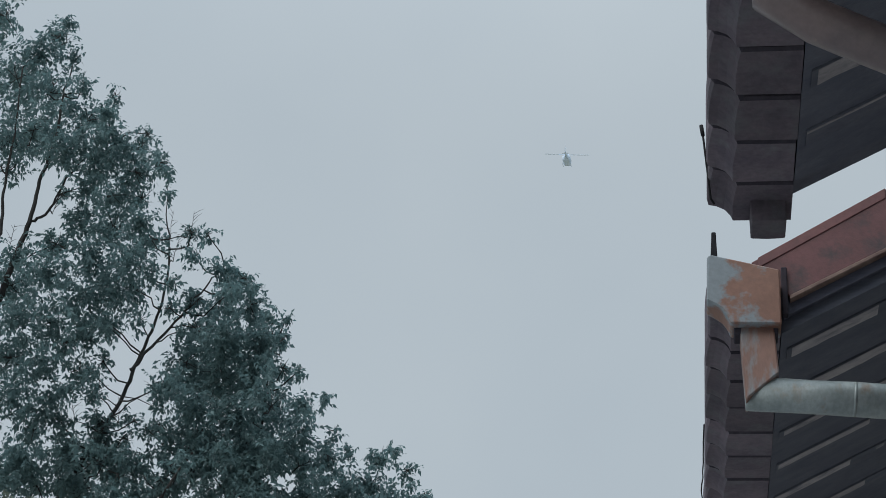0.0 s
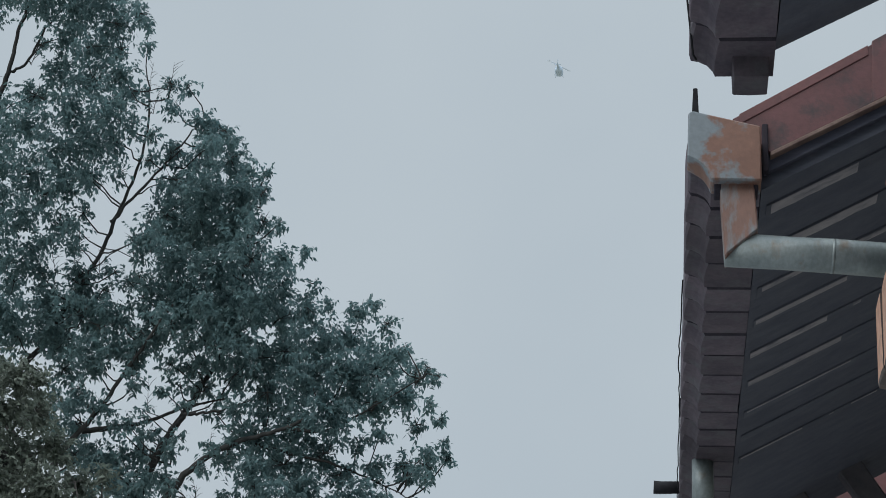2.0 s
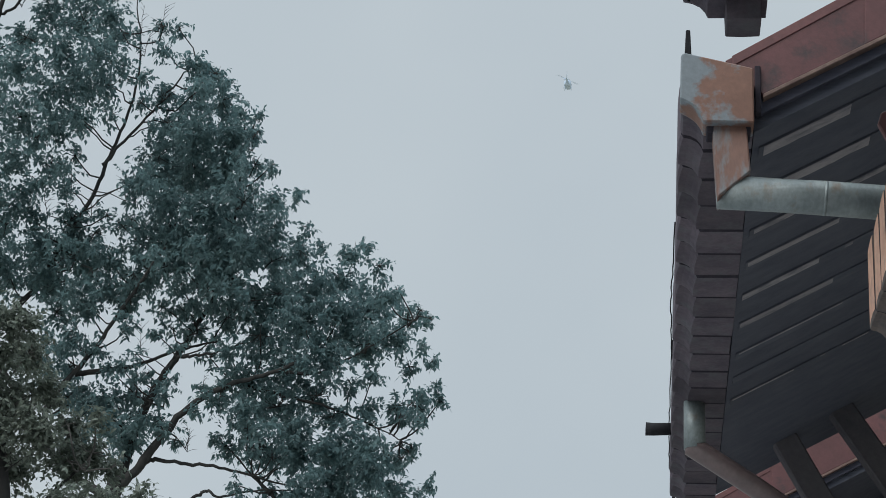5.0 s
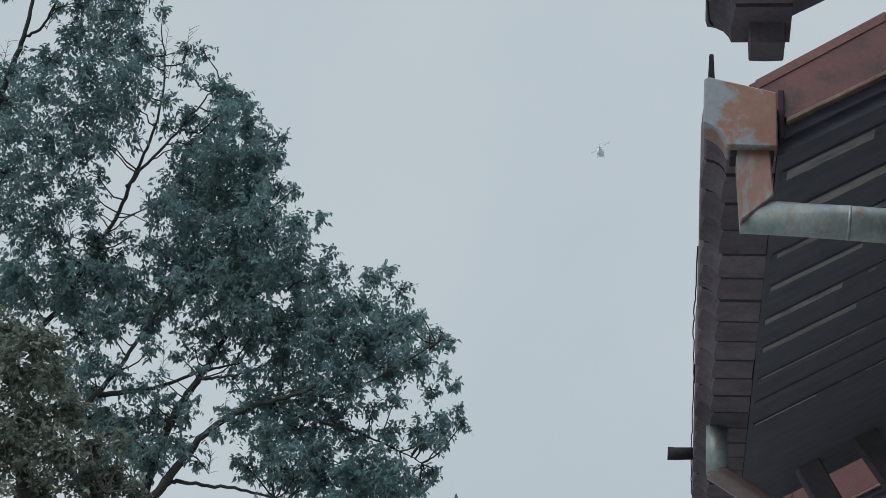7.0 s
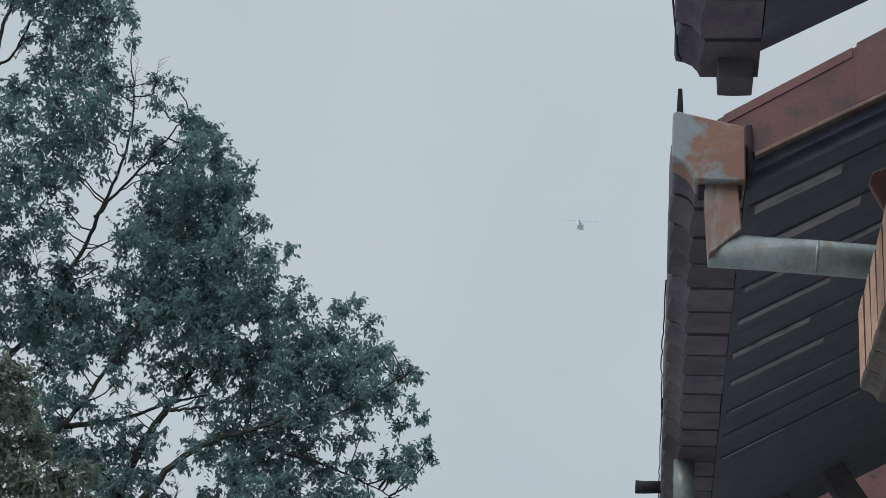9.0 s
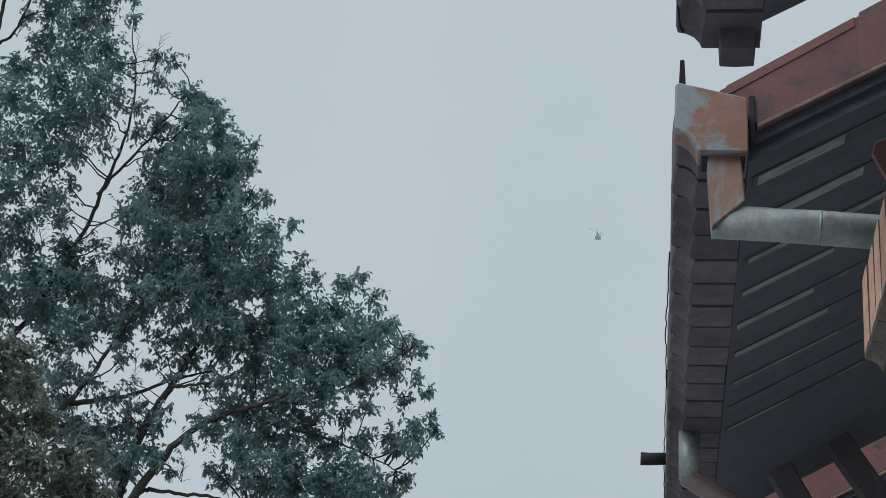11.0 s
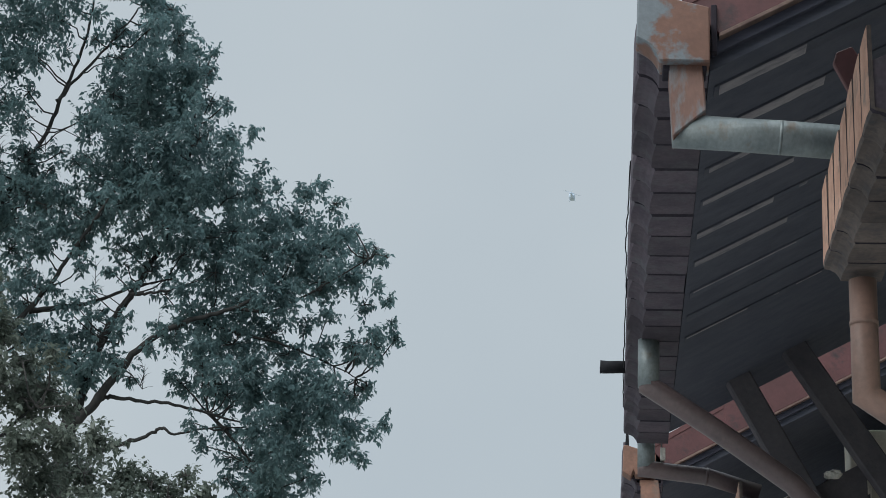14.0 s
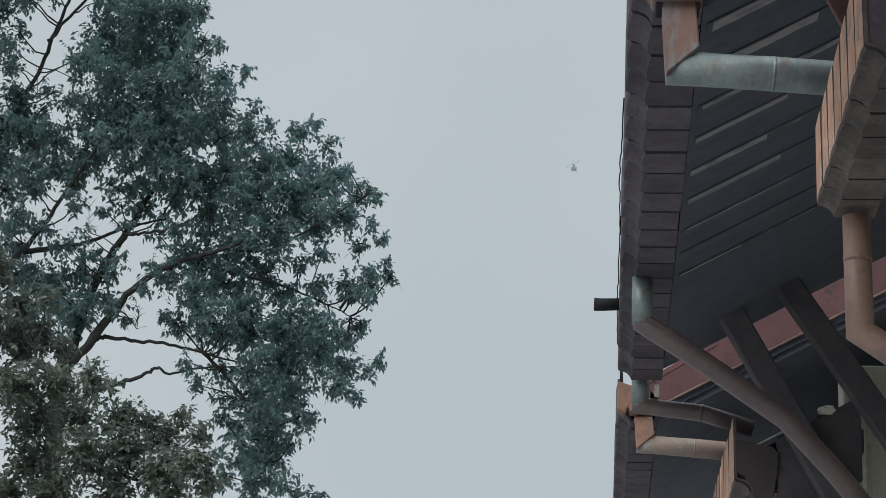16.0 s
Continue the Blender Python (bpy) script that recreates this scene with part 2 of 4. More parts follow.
tagged(part("pavement", bm, PAVING), "unseen grey concrete yard added to bounce light upwards", "pavement", kind="structure")

# ---- the house: walls under the eaves ----
SLOPE = 0.54


def wall(name, x0, x1, y0, y1, z0, z1, label):
    bm = bmesh.new()
    box(bm, x0, x1, y0, y1, z0, z1, 0.01)
    return tagged(part(name, bm, PLASTER), label, "wall", kind="structure")


wall("wall_west", 2.6, 2.8, 2.0, 13.44, 0.0, 6.4, "cream plastered house wall under the eaves")
wall("wall_bay", 1.62, 2.8, 13.45, 13.75, 0.0, 5.3, "cream plastered wall of the projecting bay")
wall("wall_rear_bay", 1.92, 2.8, 13.76, 20.4, 0.0, 5.3, "cream plastered wall set back behind the bay")
wall("wall_porch", 1.45, 2.58, 5.95, 7.1, 0.0, 4.3, "cream plastered wall of the small porch")
wall("wall_south", 2.6, 8.0, 1.8, 2.0, 0.0, 6.0, "cream plastered end wall of the house")
wall("wall_east", 7.8, 8.0, 2.0, 20.4, 0.0, 6.4, "cream plastered rear wall of the house")
wall("wall_north", 1.92, 8.0, 20.4, 20.6, 0.0, 6.0, "cream plastered far end wall of the house")

bm = bmesh.new()
box(bm, 1.726, 1.754, 13.41, 13.445, 0.05, 5.25, 0.003)
tagged(part("trim", bm, PALE), "narrow white corner strip on the bay wall", "trim", kind="structure")

for ya, yb in ((2.5, 6.58), (7.5, 13.53), (14.75, 20.5)):
    bm = extrude_y([(4.6, 7.78), (8.7, 5.57), (8.7, 5.5), (4.6, 7.7)], ya, yb)
    tagged(part("roof_rear", bm, CLAY), "weathered clay tiled rear slope of the house roof", "roof", kind="structure")
    for y in (ya + 0.12, yb - 0.32):
        bm = flat_y([(2.6, 5.9), (2.6, 6.35), (4.6, 7.42), (7.8, 5.7), (7.8, 5.5)], y, y + 0.15)
        tagged(part("wall_gable", bm, PLASTER), "cream plastered gable wall under the roof", "wall", kind="structure")
for ya, yb in ((6.4, 7.7), (13.3, 15.0)):
    bm = bmesh.new()
    box(bm, 2.8, 7.8, ya, yb, 5.75, 5.88)
    tagged(part("roof_valley", bm, PAVING), "flat concrete valley between two roofs", "roof", kind="structure")

# ---- tiled eaves ----
# outline of one moulded eave tile: upright face, hollow curve, flat soffit, back edge
PROFILE = [(0.088, 5.53), (0.088, 5.285), (0.098, 5.268), (0.128, 5.262), (0.156, 5.246), (0.174, 5.222), (0.182, 5.2),
           (0.385, 5.2), (0.392, 5.33), (0.376, 5.33), (0.37, 5.218), (0.196, 5.218), (0.186, 5.24), (0.165, 5.264), (0.132, 5.28),
           (0.106, 5.288), (0.106, 5.53)]
PITCH = 0.29
def tile_mesh(seed, turn, rise=0.0, neck_shade=0.014, face=None):
    """One eave tile; its lower end stands proud, its upper end is painted dark as gap shade; turn swings the upright
    face outwards.
    """
    rnd = random.Random(seed)
    b = bmesh.new()
    tip = PROFILE[:]
    lift = rise + rnd.uniform(-0.012, 0.03) * (1 + 1.5 * (rise > 0))
    tip[0], tip[-1] = (tip[0][0], tip[0][1] + lift), (tip[-1][0], tip[-1][1] + lift)
    n = len(tip)
    rings = []
    for y, g, belly in ((0.0, -0.008, -0.012), (neck_shade * rnd.uniform(0.35, 1.0), 0.0, -0.006), (0.06, 0.0, 0.007), (0.16, 0.003, 0.013), (0.246, 0.004, 0.009), (0.263, 0.005, 0.002), (0.266, 0.002, -0.004)):
        rings.append([])
        for x, z in tip:
            out = turn * (y / 0.28 if turn > 0 else y / 0.28 - 1) * min(1, max(0, (z - 5.2) / 0.085)) + (g * 1.6 if z < 5.28 else 0) + belly * (0.55 if z < 5.4 else 0.2) if x < 0.19 else 0
            rings[-1].append(b.verts.new((x - out, y + rnd.uniform(-0.0015, 0.0015), z - (g if z < 5.3 else 0) - (belly * 0.35 if x < 0.18 and z < 5.3 else 0))))
    faces = [(b.faces.new(rings[0]), 2), (b.faces.new(rings[-1][::-1]), 0)]
    for k, (r, s) in enumerate(zip(rings, rings[1:])):
        for i in range(n):
            f = b.faces.new((r[i], s[i], s[(i + 1) % n], r[(i + 1) % n]))
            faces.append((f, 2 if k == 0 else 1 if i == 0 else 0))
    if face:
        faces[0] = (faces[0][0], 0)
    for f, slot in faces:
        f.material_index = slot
    bmesh.ops.recalc_face_normals(b, faces=b.faces)
    me = bpy.data.meshes.new("eave_tile")
    b.to_mesh(me)
    b.free()
    for m in (CLAY_WARM if face else CLAY, face or CLAY, JOINT_SHADE):
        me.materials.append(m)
    return me


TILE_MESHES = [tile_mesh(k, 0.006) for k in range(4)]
TURNED_MESHES = [tile_mesh(k + 9, -0.006, 0.15, 0.004, CLAY_LIT_FACE) for k in range(4)]


def roof(label, y0, y1, dx=0.0, dz=0.0, depth=4.6, rafters=(), paler={}, meshes=TILE_MESHES):
    """One stretch of the stepped tiled roof: eave tiles, boarded soffit on rafters, and tiled covering."""
    rf = thing("roof", label, "roof", "stepped tiled roofs", at=(dx, y0, dz))
    x0, z0 = 0.398, 5.335
    L = y1 - y0
    # covering and boarding, one slab each, along the slope
    top = depth
    part("soffit_board", extrude_y([(0.389, z0 - 0.133), (top, z0 - 0.128 + SLOPE * (top - x0)), (top, z0 + 0.02 + SLOPE * (top - x0)), (0.389, z0 + 0.01)], 0.064, L - 0.28), SOFFIT, rf,
         "dark boards under the tiles")
    bm = bmesh.new()
    n = int((top - 0.12) / 0.26)
    for i in range(n):
        xa, xb = 0.112 + 0.26 * i, 0.112 + 0.26 * (i + 1) + 0.04
        za = 5.4 + SLOPE * (xa - 0.112)
        rows = []
        steps = max(int(L / 0.0725), 4)
        for q in range(steps + 1):
            y = 0.036 + (L - 0.04) * q / steps
            w = 0.018 * math.cos(2 * math.pi * y / PITCH)
            rows.append([bm.verts.new(p) for p in ((xa, y, za), (xa, y, za + 0.022 + w), (xb, y, za + SLOPE * (xb - xa) + w - 0.012))])
        for r, s in zip(rows, rows[1:]):
            for q in (0, 1):
                bm.faces.new((r[q], r[q + 1], s[q + 1], s[q]))
    part("tile_course", bm, CLAY, rf, "rows of weathered clay roof tiles")
    # added backing: blocks daylight and makes the gaps between tiles read as shade
    inner = [(0.11, 5.45), (0.11, 5.31), (0.15, 5.29), (0.19, 5.255), (0.205, 5.232), (0.362, 5.232), (0.362, 5.33), (0.34, 5.33), (0.34, 5.26), (0.2, 5.29), (0.14, 5.33), (0.14, 5.45)]
    part("eave_batten", extrude_y(inner, 0.01, L - 0.02), JOINT_SHADE, rf, "dark backing added behind the tile gaps to keep them shaded")
    for k, yr in enumerate(rafters):
        rafter = part("rafter", extrude_y([(x0 + 0.02, z0 + 0.01), (x0 + 0.02, z0 - 0.138 + SLOPE * 0.02),
                      (top, z0 - 0.138 + SLOPE * (top - x0)), (top, z0 - 0.005 + SLOPE * (top - x0))], yr - y0, yr - y0 + 0.1), DARKWOOD, rf)
        # pale strips along the lower edge: light caught by the underside, put into colour
        for width, xa, xb in paler.get(k, ()):
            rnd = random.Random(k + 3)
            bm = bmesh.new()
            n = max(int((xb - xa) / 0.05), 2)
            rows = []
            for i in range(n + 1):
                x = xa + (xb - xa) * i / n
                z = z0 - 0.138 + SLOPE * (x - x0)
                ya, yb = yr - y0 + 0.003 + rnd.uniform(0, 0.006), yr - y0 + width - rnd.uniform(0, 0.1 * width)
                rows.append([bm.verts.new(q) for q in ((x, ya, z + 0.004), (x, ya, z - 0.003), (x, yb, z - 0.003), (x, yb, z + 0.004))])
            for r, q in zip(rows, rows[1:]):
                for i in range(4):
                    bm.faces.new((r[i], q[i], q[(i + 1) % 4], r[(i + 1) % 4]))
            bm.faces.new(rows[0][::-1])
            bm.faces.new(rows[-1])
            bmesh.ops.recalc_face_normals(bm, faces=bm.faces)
            part("worn_edge", bm, BOARD, rafter, "pale strip standing for light on the rafter edge")
    part("end_rafter", extrude_y([(0.394, z0 - 0.004), (0.394, z0 - 0.03), (top, z0 - 0.03 + SLOPE * (top - x0)), (top, z0 - 0.004 + SLOPE * (top - x0))], L - 0.3, L - 0.005), DARKWOOD, rf)
    k = 0
    y = L
    while y > (0.5 if meshes is TURNED_MESHES else 1.0) * PITCH:
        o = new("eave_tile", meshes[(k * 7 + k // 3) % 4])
        o.parent = rf
        o.matrix_basis = pose(random.uniform(-0.003, 0.003), y - 0.27, random.uniform(-0.003, 0.003), 0, 0, random.uniform(-0.5, 0.5))
        y -= PITCH
        k += 1
    if y > 0.03:
        # the row starts with a cut tile
        part("eave_tile", extrude_y(PROFILE, 0.012, y - 0.006), CLAY, rf)
    return rf


# by rafter: width and span of each pale strip painted as underside light
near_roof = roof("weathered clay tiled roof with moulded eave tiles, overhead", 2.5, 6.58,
                 rafters=[5.59 - 0.42 * i for i in range(7)][::-1] + [5.965], paler={6: [(0.1, 0.44, 0.66)], 7: [(0.018, 0.42, 0.9)]})
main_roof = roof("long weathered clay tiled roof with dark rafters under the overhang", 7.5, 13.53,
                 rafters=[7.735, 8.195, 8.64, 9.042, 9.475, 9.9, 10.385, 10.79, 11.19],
                 paler={0: [(0.1, 0.44, 0.81)], 1: [(0.098, 0.46, 0.935)], 2: [(0.062, 0.44, 1.1)], 3: [(0.064, 0.428, 0.87)], 4: [(0.072, 0.418, 0.805), (0.04, 0.935, 0.975)],
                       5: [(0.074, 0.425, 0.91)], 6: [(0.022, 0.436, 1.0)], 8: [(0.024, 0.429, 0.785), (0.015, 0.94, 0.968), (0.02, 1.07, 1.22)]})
far_roof = roof("clay tiled roof stretch beyond the gap, shaded below", 14.75, 20.5)
bay_roof = roof("small clay tiled bay roof with orange upright tile faces", 8.16, 10.13, 1.03, 0.0, depth=2.4, meshes=TURNED_MESHES)
BAY = 0.72
bay_roof.location, bay_roof.scale = (1.03 * BAY, 8.16 * BAY, EYE - EYE * BAY), (BAY, BAY, BAY)
low_roof = roof("low clay tiled roof tucked below the main eave", 12.85, 17.2, 0.75, -0.92, depth=0.93, meshes=TURNED_MESHES)

# tab under the far end of the near roof, end plates of the small roofs
part("outlet_tab", flat_y([(0.235, 5.21), (0.238, 5.116), (0.3, 5.113), (0.364, 5.116), (0.366, 5.21)], 3.93, 4.07, 0.004), CLAY, near_roof, "short dark outlet under the eave end")
part("end_plate", flat_y([(0.1, 5.53), (0.1, 5.29), (0.186, 5.21), (2.4, 5.21), (2.4, 6.55)], -0.03, -0.005, 0.004), CLAY, bay_roof, "brown clay plate closing the roof end")
part("end_plate", flat_y([(0.088, 5.54), (0.088, 5.33), (0.15, 5.3), (0.19, 5.22), (0.2, 5.14), (0.325, 5.14), (0.362, 5.33), (0.37, 5.45), (0.335, 5.49)], -0.03, -0.005, 0.004), BROWNPLATE, low_roof, "brown clay plate closing the eave end")
part("gable_board", flat_y([(0.36, 4.99), (0.36, 5.55), (0.905, 5.55 + SLOPE * 0.545), (0.905, 4.99 + SLOPE * 0.545)], -0.004, 0.03, 0.004), TAR, low_roof, "dark boarding closing the roof end")
# highlight on the verge's top edge, laid on as a thin pale strip
part("verge_strip", flat_y([(0.225, 5.5), (0.225, 5.506), (0.52, 5.506 + SLOPE * 0.295), (0.52, 5.5 + SLOPE * 0.295)], -0.03, 0.02, 0.001), PALE, low_roof, "thin pale line painted for light along the verge")
part("corner_flashing", flat_y([(0.067, 6.07), (0.085, 6.13), (0.165, 6.165), (0.2, 6.11), (0.202, 5.98), (0.147, 5.9)], 1.12, 1.16, 0.006), RED, bay_roof, "red painted metal flashing with a curled edge")
part("corner_flashing", flat_y([(0.147, 5.898), (0.2, 5.978), (0.215, 5.6), (0.165, 5.58)], 1.12, 1.16, 0.004), RED, bay_roof, "red painted metal flashing")


def barge(rf, y, x_end):
    """Red barge board with a worn lower lip, sloping up at the near end of a roof."""
    def top(x):
        return 5.503 + 0.6 * (min(x, 1.2) - 0.27) + SLOPE * max(x - 1.2, 0)

    def foot(x):
        return 5.345 + SLOPE * (x - 0.425)

    board = part("barge_board", flat_y([(0.27, 5.503), (0.425, 5.345), (0.88, foot(0.88)), (0.88, top(0.88))], y + 0.002, y + 0.034, 0.004), RED, rf, "red painted barge board, scuffed")
    part("barge_board", flat_y([(0.846, foot(0.846)), (2.4, foot(2.4)), (2.4, top(2.4) + 0.012), (1.2, top(1.2) + 0.012), (0.858, top(0.858) + 0.012)], y - 0.005, y + 0.025, 0.003), RED, rf, "darker red painted barge board")
    part("barge_board", flat_y([(2.404, foot(2.404)), (x_end, foot(x_end)), (x_end, top(x_end)), (2.404, top(2.404))], y, y + 0.03, 0.004), RED, rf, "red painted barge board, scuffed")
    part("cap_strip", flat_y([(0.3, top(0.3) - 0.045), (0.84, top(0.84) - 0.045), (0.84, top(0.84) + 0.003), (0.3, top(0.3) + 0.003)], y - 0.003, y + 0.04, 0.002), CAP, board, "bright red cap strip")
    bm = flat_y([(0.425, 5.343), (0.425, 5.323), (x_end, 5.323 + SLOPE * (x_end - 0.425)), (x_end, 5.343 + SLOPE * (x_end - 0.425))], y - 0.012, y + 0.06, 0.003)
    part("barge_lip", bm, LIP, board, "worn orange lower edge")
    bm = flat_y([(0.4, 5.262), (0.4, 5.328), (x_end, 5.328 + SLOPE * (x_end - 0.4)), (x_end, 5.262 + SLOPE * (x_end - 0.4))], y + 0.03, y + 0.06)
    part("fascia_backing", bm, WOOD, rf)
    if rf is main_roof:
        # dark plate filling the gap between hopper box and barge board
        part("stop_end", box(bmesh.new(), 0.392, 0.416, y - 0.02, y + 0.02, 5.25, 5.47, 0.004), JOINT_SHADE, rf, "dark narrow plate in the gap beside the hopper")


barge(main_roof, 0.0, 4.6)
barge(far_roof, 0.0, 4.6)


def hopper(y, label, lift=0.0, finish=ZINC, finish_label="grey galvanised pipe", sheet=RUST, funnel=None, trim=0.0):
    """Rain-water hopper at an eave end, with its tapered neck, elbow and pipe to the wall."""
    hp = thing("rainwater_hopper", label, "rain hopper", "rainwater hoppers", at=(0, y, 0))
    outline = [(0.082, 5.255), (0.087, 5.456), (0.103, 5.464), (0.38, 5.392), (0.38, 5.146), (0.178, 5.15), (0.166, 5.185), (0.143, 5.217), (0.113, 5.238)]
    part("box", flat_y([(x - trim * (x > 0.3), z + 1.7 * trim * (z < 5.2)) for x, z in outline], -0.095, 0.05, 0.006),
         sheet, hp, "folded sheet box with rust patches")
    bm = bmesh.new()
    rings = []
    for za, zb, xa, xb, ya, yb in ((5.21, 5.21, 0.21, 0.348, -0.045, 0.062), (4.823 + lift, 4.937 + lift, 0.232, 0.364, -0.08, 0.072)):
        rings.append([bm.verts.new(v) for v in ((xa, ya, za), (xb, ya, zb), (xb, yb, zb), (xa, yb, za))])
    for r, s in zip(rings, rings[1:]):
        for i in range(4):
            bm.faces.new((r[i], r[(i + 1) % 4], s[(i + 1) % 4], s[i]))
    bm.faces.new(rings[0][::-1])
    bm.faces.new(rings[-1])
    bmesh.ops.recalc_face_normals(bm, faces=bm.faces)
    bmesh.ops.bevel(bm, geom=list(bm.edges), offset=0.006, segments=1, affect="EDGES")
    # dark band added as the shadow that the box throws on its neck
    part("collar", box(bmesh.new(), 0.19, 0.368, -0.05, 0.05, 5.122, 5.16, 0.004), JOINT_SHADE, hp, "dark band standing in for the shadow under the box")
    part("neck", bm, funnel or NECK, hp, "tapered rusty neck with a pointed elbow")
    pipe = part("pipe", tube([(0.3, 0, 4.93 + lift), (0.3, 0, 4.876 + lift), (0.66, 0, 4.853 + lift), (1.3, 0, 4.8 + lift)], 0.0705, 24), finish, hp, finish_label, smooth=True)
    part("pipe_joint", tube([(0.655, 0, 4.853 + lift), (0.668, 0, 4.852 + lift)], 0.0712, 24), finish, pipe, smooth=True)
    part("bracket", flat_y([(0.1, 5.44), (0.107, 5.588), (0.125, 5.588), (0.132, 5.43)], -0.06, -0.02, 0.003), BLACK, hp, "dark upright bracket")
    return hp


hopper(7.445, "rusty galvanised rain hopper at the gap between two roofs")
hopper(14.68, "rusty rain hopper at the far gap between roofs", 0.13, STAINED, "galvanised pipe stained orange by rust", RUSTED, RUSTED, 0.05)


def downpipe(name, label, points, radius, material, collars=(), top=None):
    """A downpipe; a top gives an upper length in another finish."""
    dp = thing(name, label, "downpipe", "downpipes", at=points[0])
    o = Vector(points[0])
    pipe = part("pipe", tube([Vector(p) - o for p in points], radius, 20), material, dp, smooth=True)
    for a, b in collars:
        part("collar", tube([Vector(a) - o, Vector(b) - o], radius * 1.04, 20), material, pipe, smooth=True)
    if top:
        part("outlet", tube([Vector(p) - o for p in top], radius * 1.02, 20), ZINC, dp, "bare galvanised outlet", smooth=True)
    return dp


downpipe("downpipe", "red brown pipe slanting from the eave down to the wall",
         [(0.215, 11.23, 4.94), (0.215, 11.23, 4.925), (0.57, 11.23, 4.69), (1.03, 11.23, 4.36), (1.29, 11.23, 4.07), (1.6, 11.3, 3.7), (2.5, 11.4, 3.3), (2.5, 11.4, 0.0)],
         0.062, REDPIPE, top=[(0.21, 11.23, 5.205), (0.21, 11.23, 4.92)])
downpipe("downpipe", "brown pipe slanting under the near roof overhang", [(0.275, 5.0, 5.16), (0.275, 5.0, 5.1), (0.4, 5.0, 5.0), (0.53, 5.0, 4.93), (1.2, 5.0, 4.58), (2.5, 5.0, 4.0), (2.5, 5.0, 0.0)], 0.068, REDPIPE,
         top=[(0.275, 5.0, 5.205), (0.275, 5.0, 5.12)])
downpipe("downpipe", "dull red pipe leading from the far eave end", [(0.24, 13.62, 5.1), (0.24, 13.62, 5.035), (0.66, 13.62, 4.99), (1.02, 13.62, 4.88)], 0.06, REDPIPE,
         collars=[((0.65, 13.62, 4.991), (0.67, 13.62, 4.988))], top=[(0.24, 13.62, 5.3), (0.24, 13.62, 5.04)])
downpipe("downpipe", "orange painted downpipe below the bay roof", [(0.936, 7.2, 4.16), (0.936, 7.2, 3.71), (1.25, 7.2, 3.49), (1.42, 7.2, 3.4), (1.42, 7.2, 0.0)], 0.052, CLAYPIPE,
         collars=[((0.936, 7.2, 4.0), (0.936, 7.2, 3.98))])

clip = thing("eave_clip", "small pale metal clip at the eave end", "clip", at=(0.337, 13.56, 5.090))
part("plate", box(bmesh.new(), 0, 0.035, 0, 0.05, 0, 0.086, 0.004), PALE, clip)
part("hook", box(bmesh.new(), 0.004, 0.012, 0.01, 0.04, 0.084, 0.246, 0.002), ZINC, clip)

# roof braces from the wall up to the overhang
for a, b in (((0.72, 12.75, 5.63), (1.57, 12.75, 4.05)), ((1.08, 12.7, 5.8), (2.34, 12.7, 3.85))):
    br = thing("roof_brace", "dark stained timber brace under the overhang", "timber brace", "roof braces", at=a)
    bm = beam((0, 0, 0), Vector(b) - Vector(a), 0.12, 0.17, 0.012)
    part("timber", bm, TAR, br)

# stub of a black pipe standing out from the eave
stub = thing("pipe_stub", "short black pipe stub standing out from the eave", "pipe stub", at=(0, 12.2, 5.335))
part("pipe", tube([(-0.079, 0, 0.002), (-0.03, 0, 0.0), (0.1, 0, 0.004)], [0.043, 0.041, 0.039], 14), BLACK, stub, smooth=True)

# loose wires along the tile edge
for ya, yb, s in ((8.9, 10.9, 0.05), (10.6, 13.2, 0.04)):
    wire = thing("wire", "thin dark wire hanging along the tile edge", "wire", "loose wires", at=(0.08, ya, 5.3))
    rnd = random.Random(int(ya * 10))
    pts = [(-0.004 - s * 0.3 * math.sin(math.pi * i / 24) * rnd.uniform(0.3, 1.0), (yb - ya) * i / 24, 0.06 - s * math.sin(math.pi * i / 24) + rnd.uniform(-0.005, 0.005)) for i in range(25)]
    part("strand", tube(pts, 0.0034, 6), BLACK, wire, smooth=True)

rod = thing("wire", "stiff dark wire end standing off the eave tiles", "wire", "loose wires", at=(0.093, 6.4, 5.193))
part("strand", tube([(-0.030, 0, 0.313), (-0.024, 0, 0.269), (0, 0, 0), (0.012, 0.02, -0.01)], 0.004, 8), BLACK, rod, smooth=True)
part("clip", tube([(-0.030, 0, 0.313), (-0.024, 0, 0.269)], 0.0075, 8), BLACK, rod, "dark clip", smooth=True)

# pale debris on the low roof
deb = thing("debris", "pale crumpled debris lying on the low roof edge", "debris", at=(1.44, 12.83, 4.822))
bm = bmesh.new()
bmesh.ops.create_icosphere(bm, subdivisions=3, radius=0.06)
for v in bm.verts:
    v.co = v.co * (1 + 0.35 * noise.noise(v.co * 30)) * 1.0
    v.co.z *= 0.5
part("lump", bm, PALE, deb)


# ---- trees ----
# boughs of the crown, close-leaved and open ones: x, z, radius
CROWN_TOP = [(-13.49, 24.02, 0.53), (-12.65, 23.05, 0.56), (-12.31, 23.5, 0.37), (-13.03, 22.53, 0.63), (-12.3, 22.18, 0.59), (-11.47, 21.51, 0.54), (-11.1, 21.69, 0.34), (-12.52, 21.34, 0.66), (-11.89, 20.92, 0.54), (-12.99, 21.1, 0.51), (-11.19, 20.68, 0.54), (-10.85, 21.05, 0.43), (-10.33, 20.89, 0.31), (-9.92, 20.55, 0.29), (-10.37, 20.35, 0.42), (-12.84, 20.46, 0.25), (-11.33, 20.06, 0.44), (-10.76, 19.86, 0.5), (-10.19, 19.77, 0.31), (-14.01, 22.82, 0.7), (-13.81, 21.25, 0.69), (-14.34, 24.18, 0.71)]
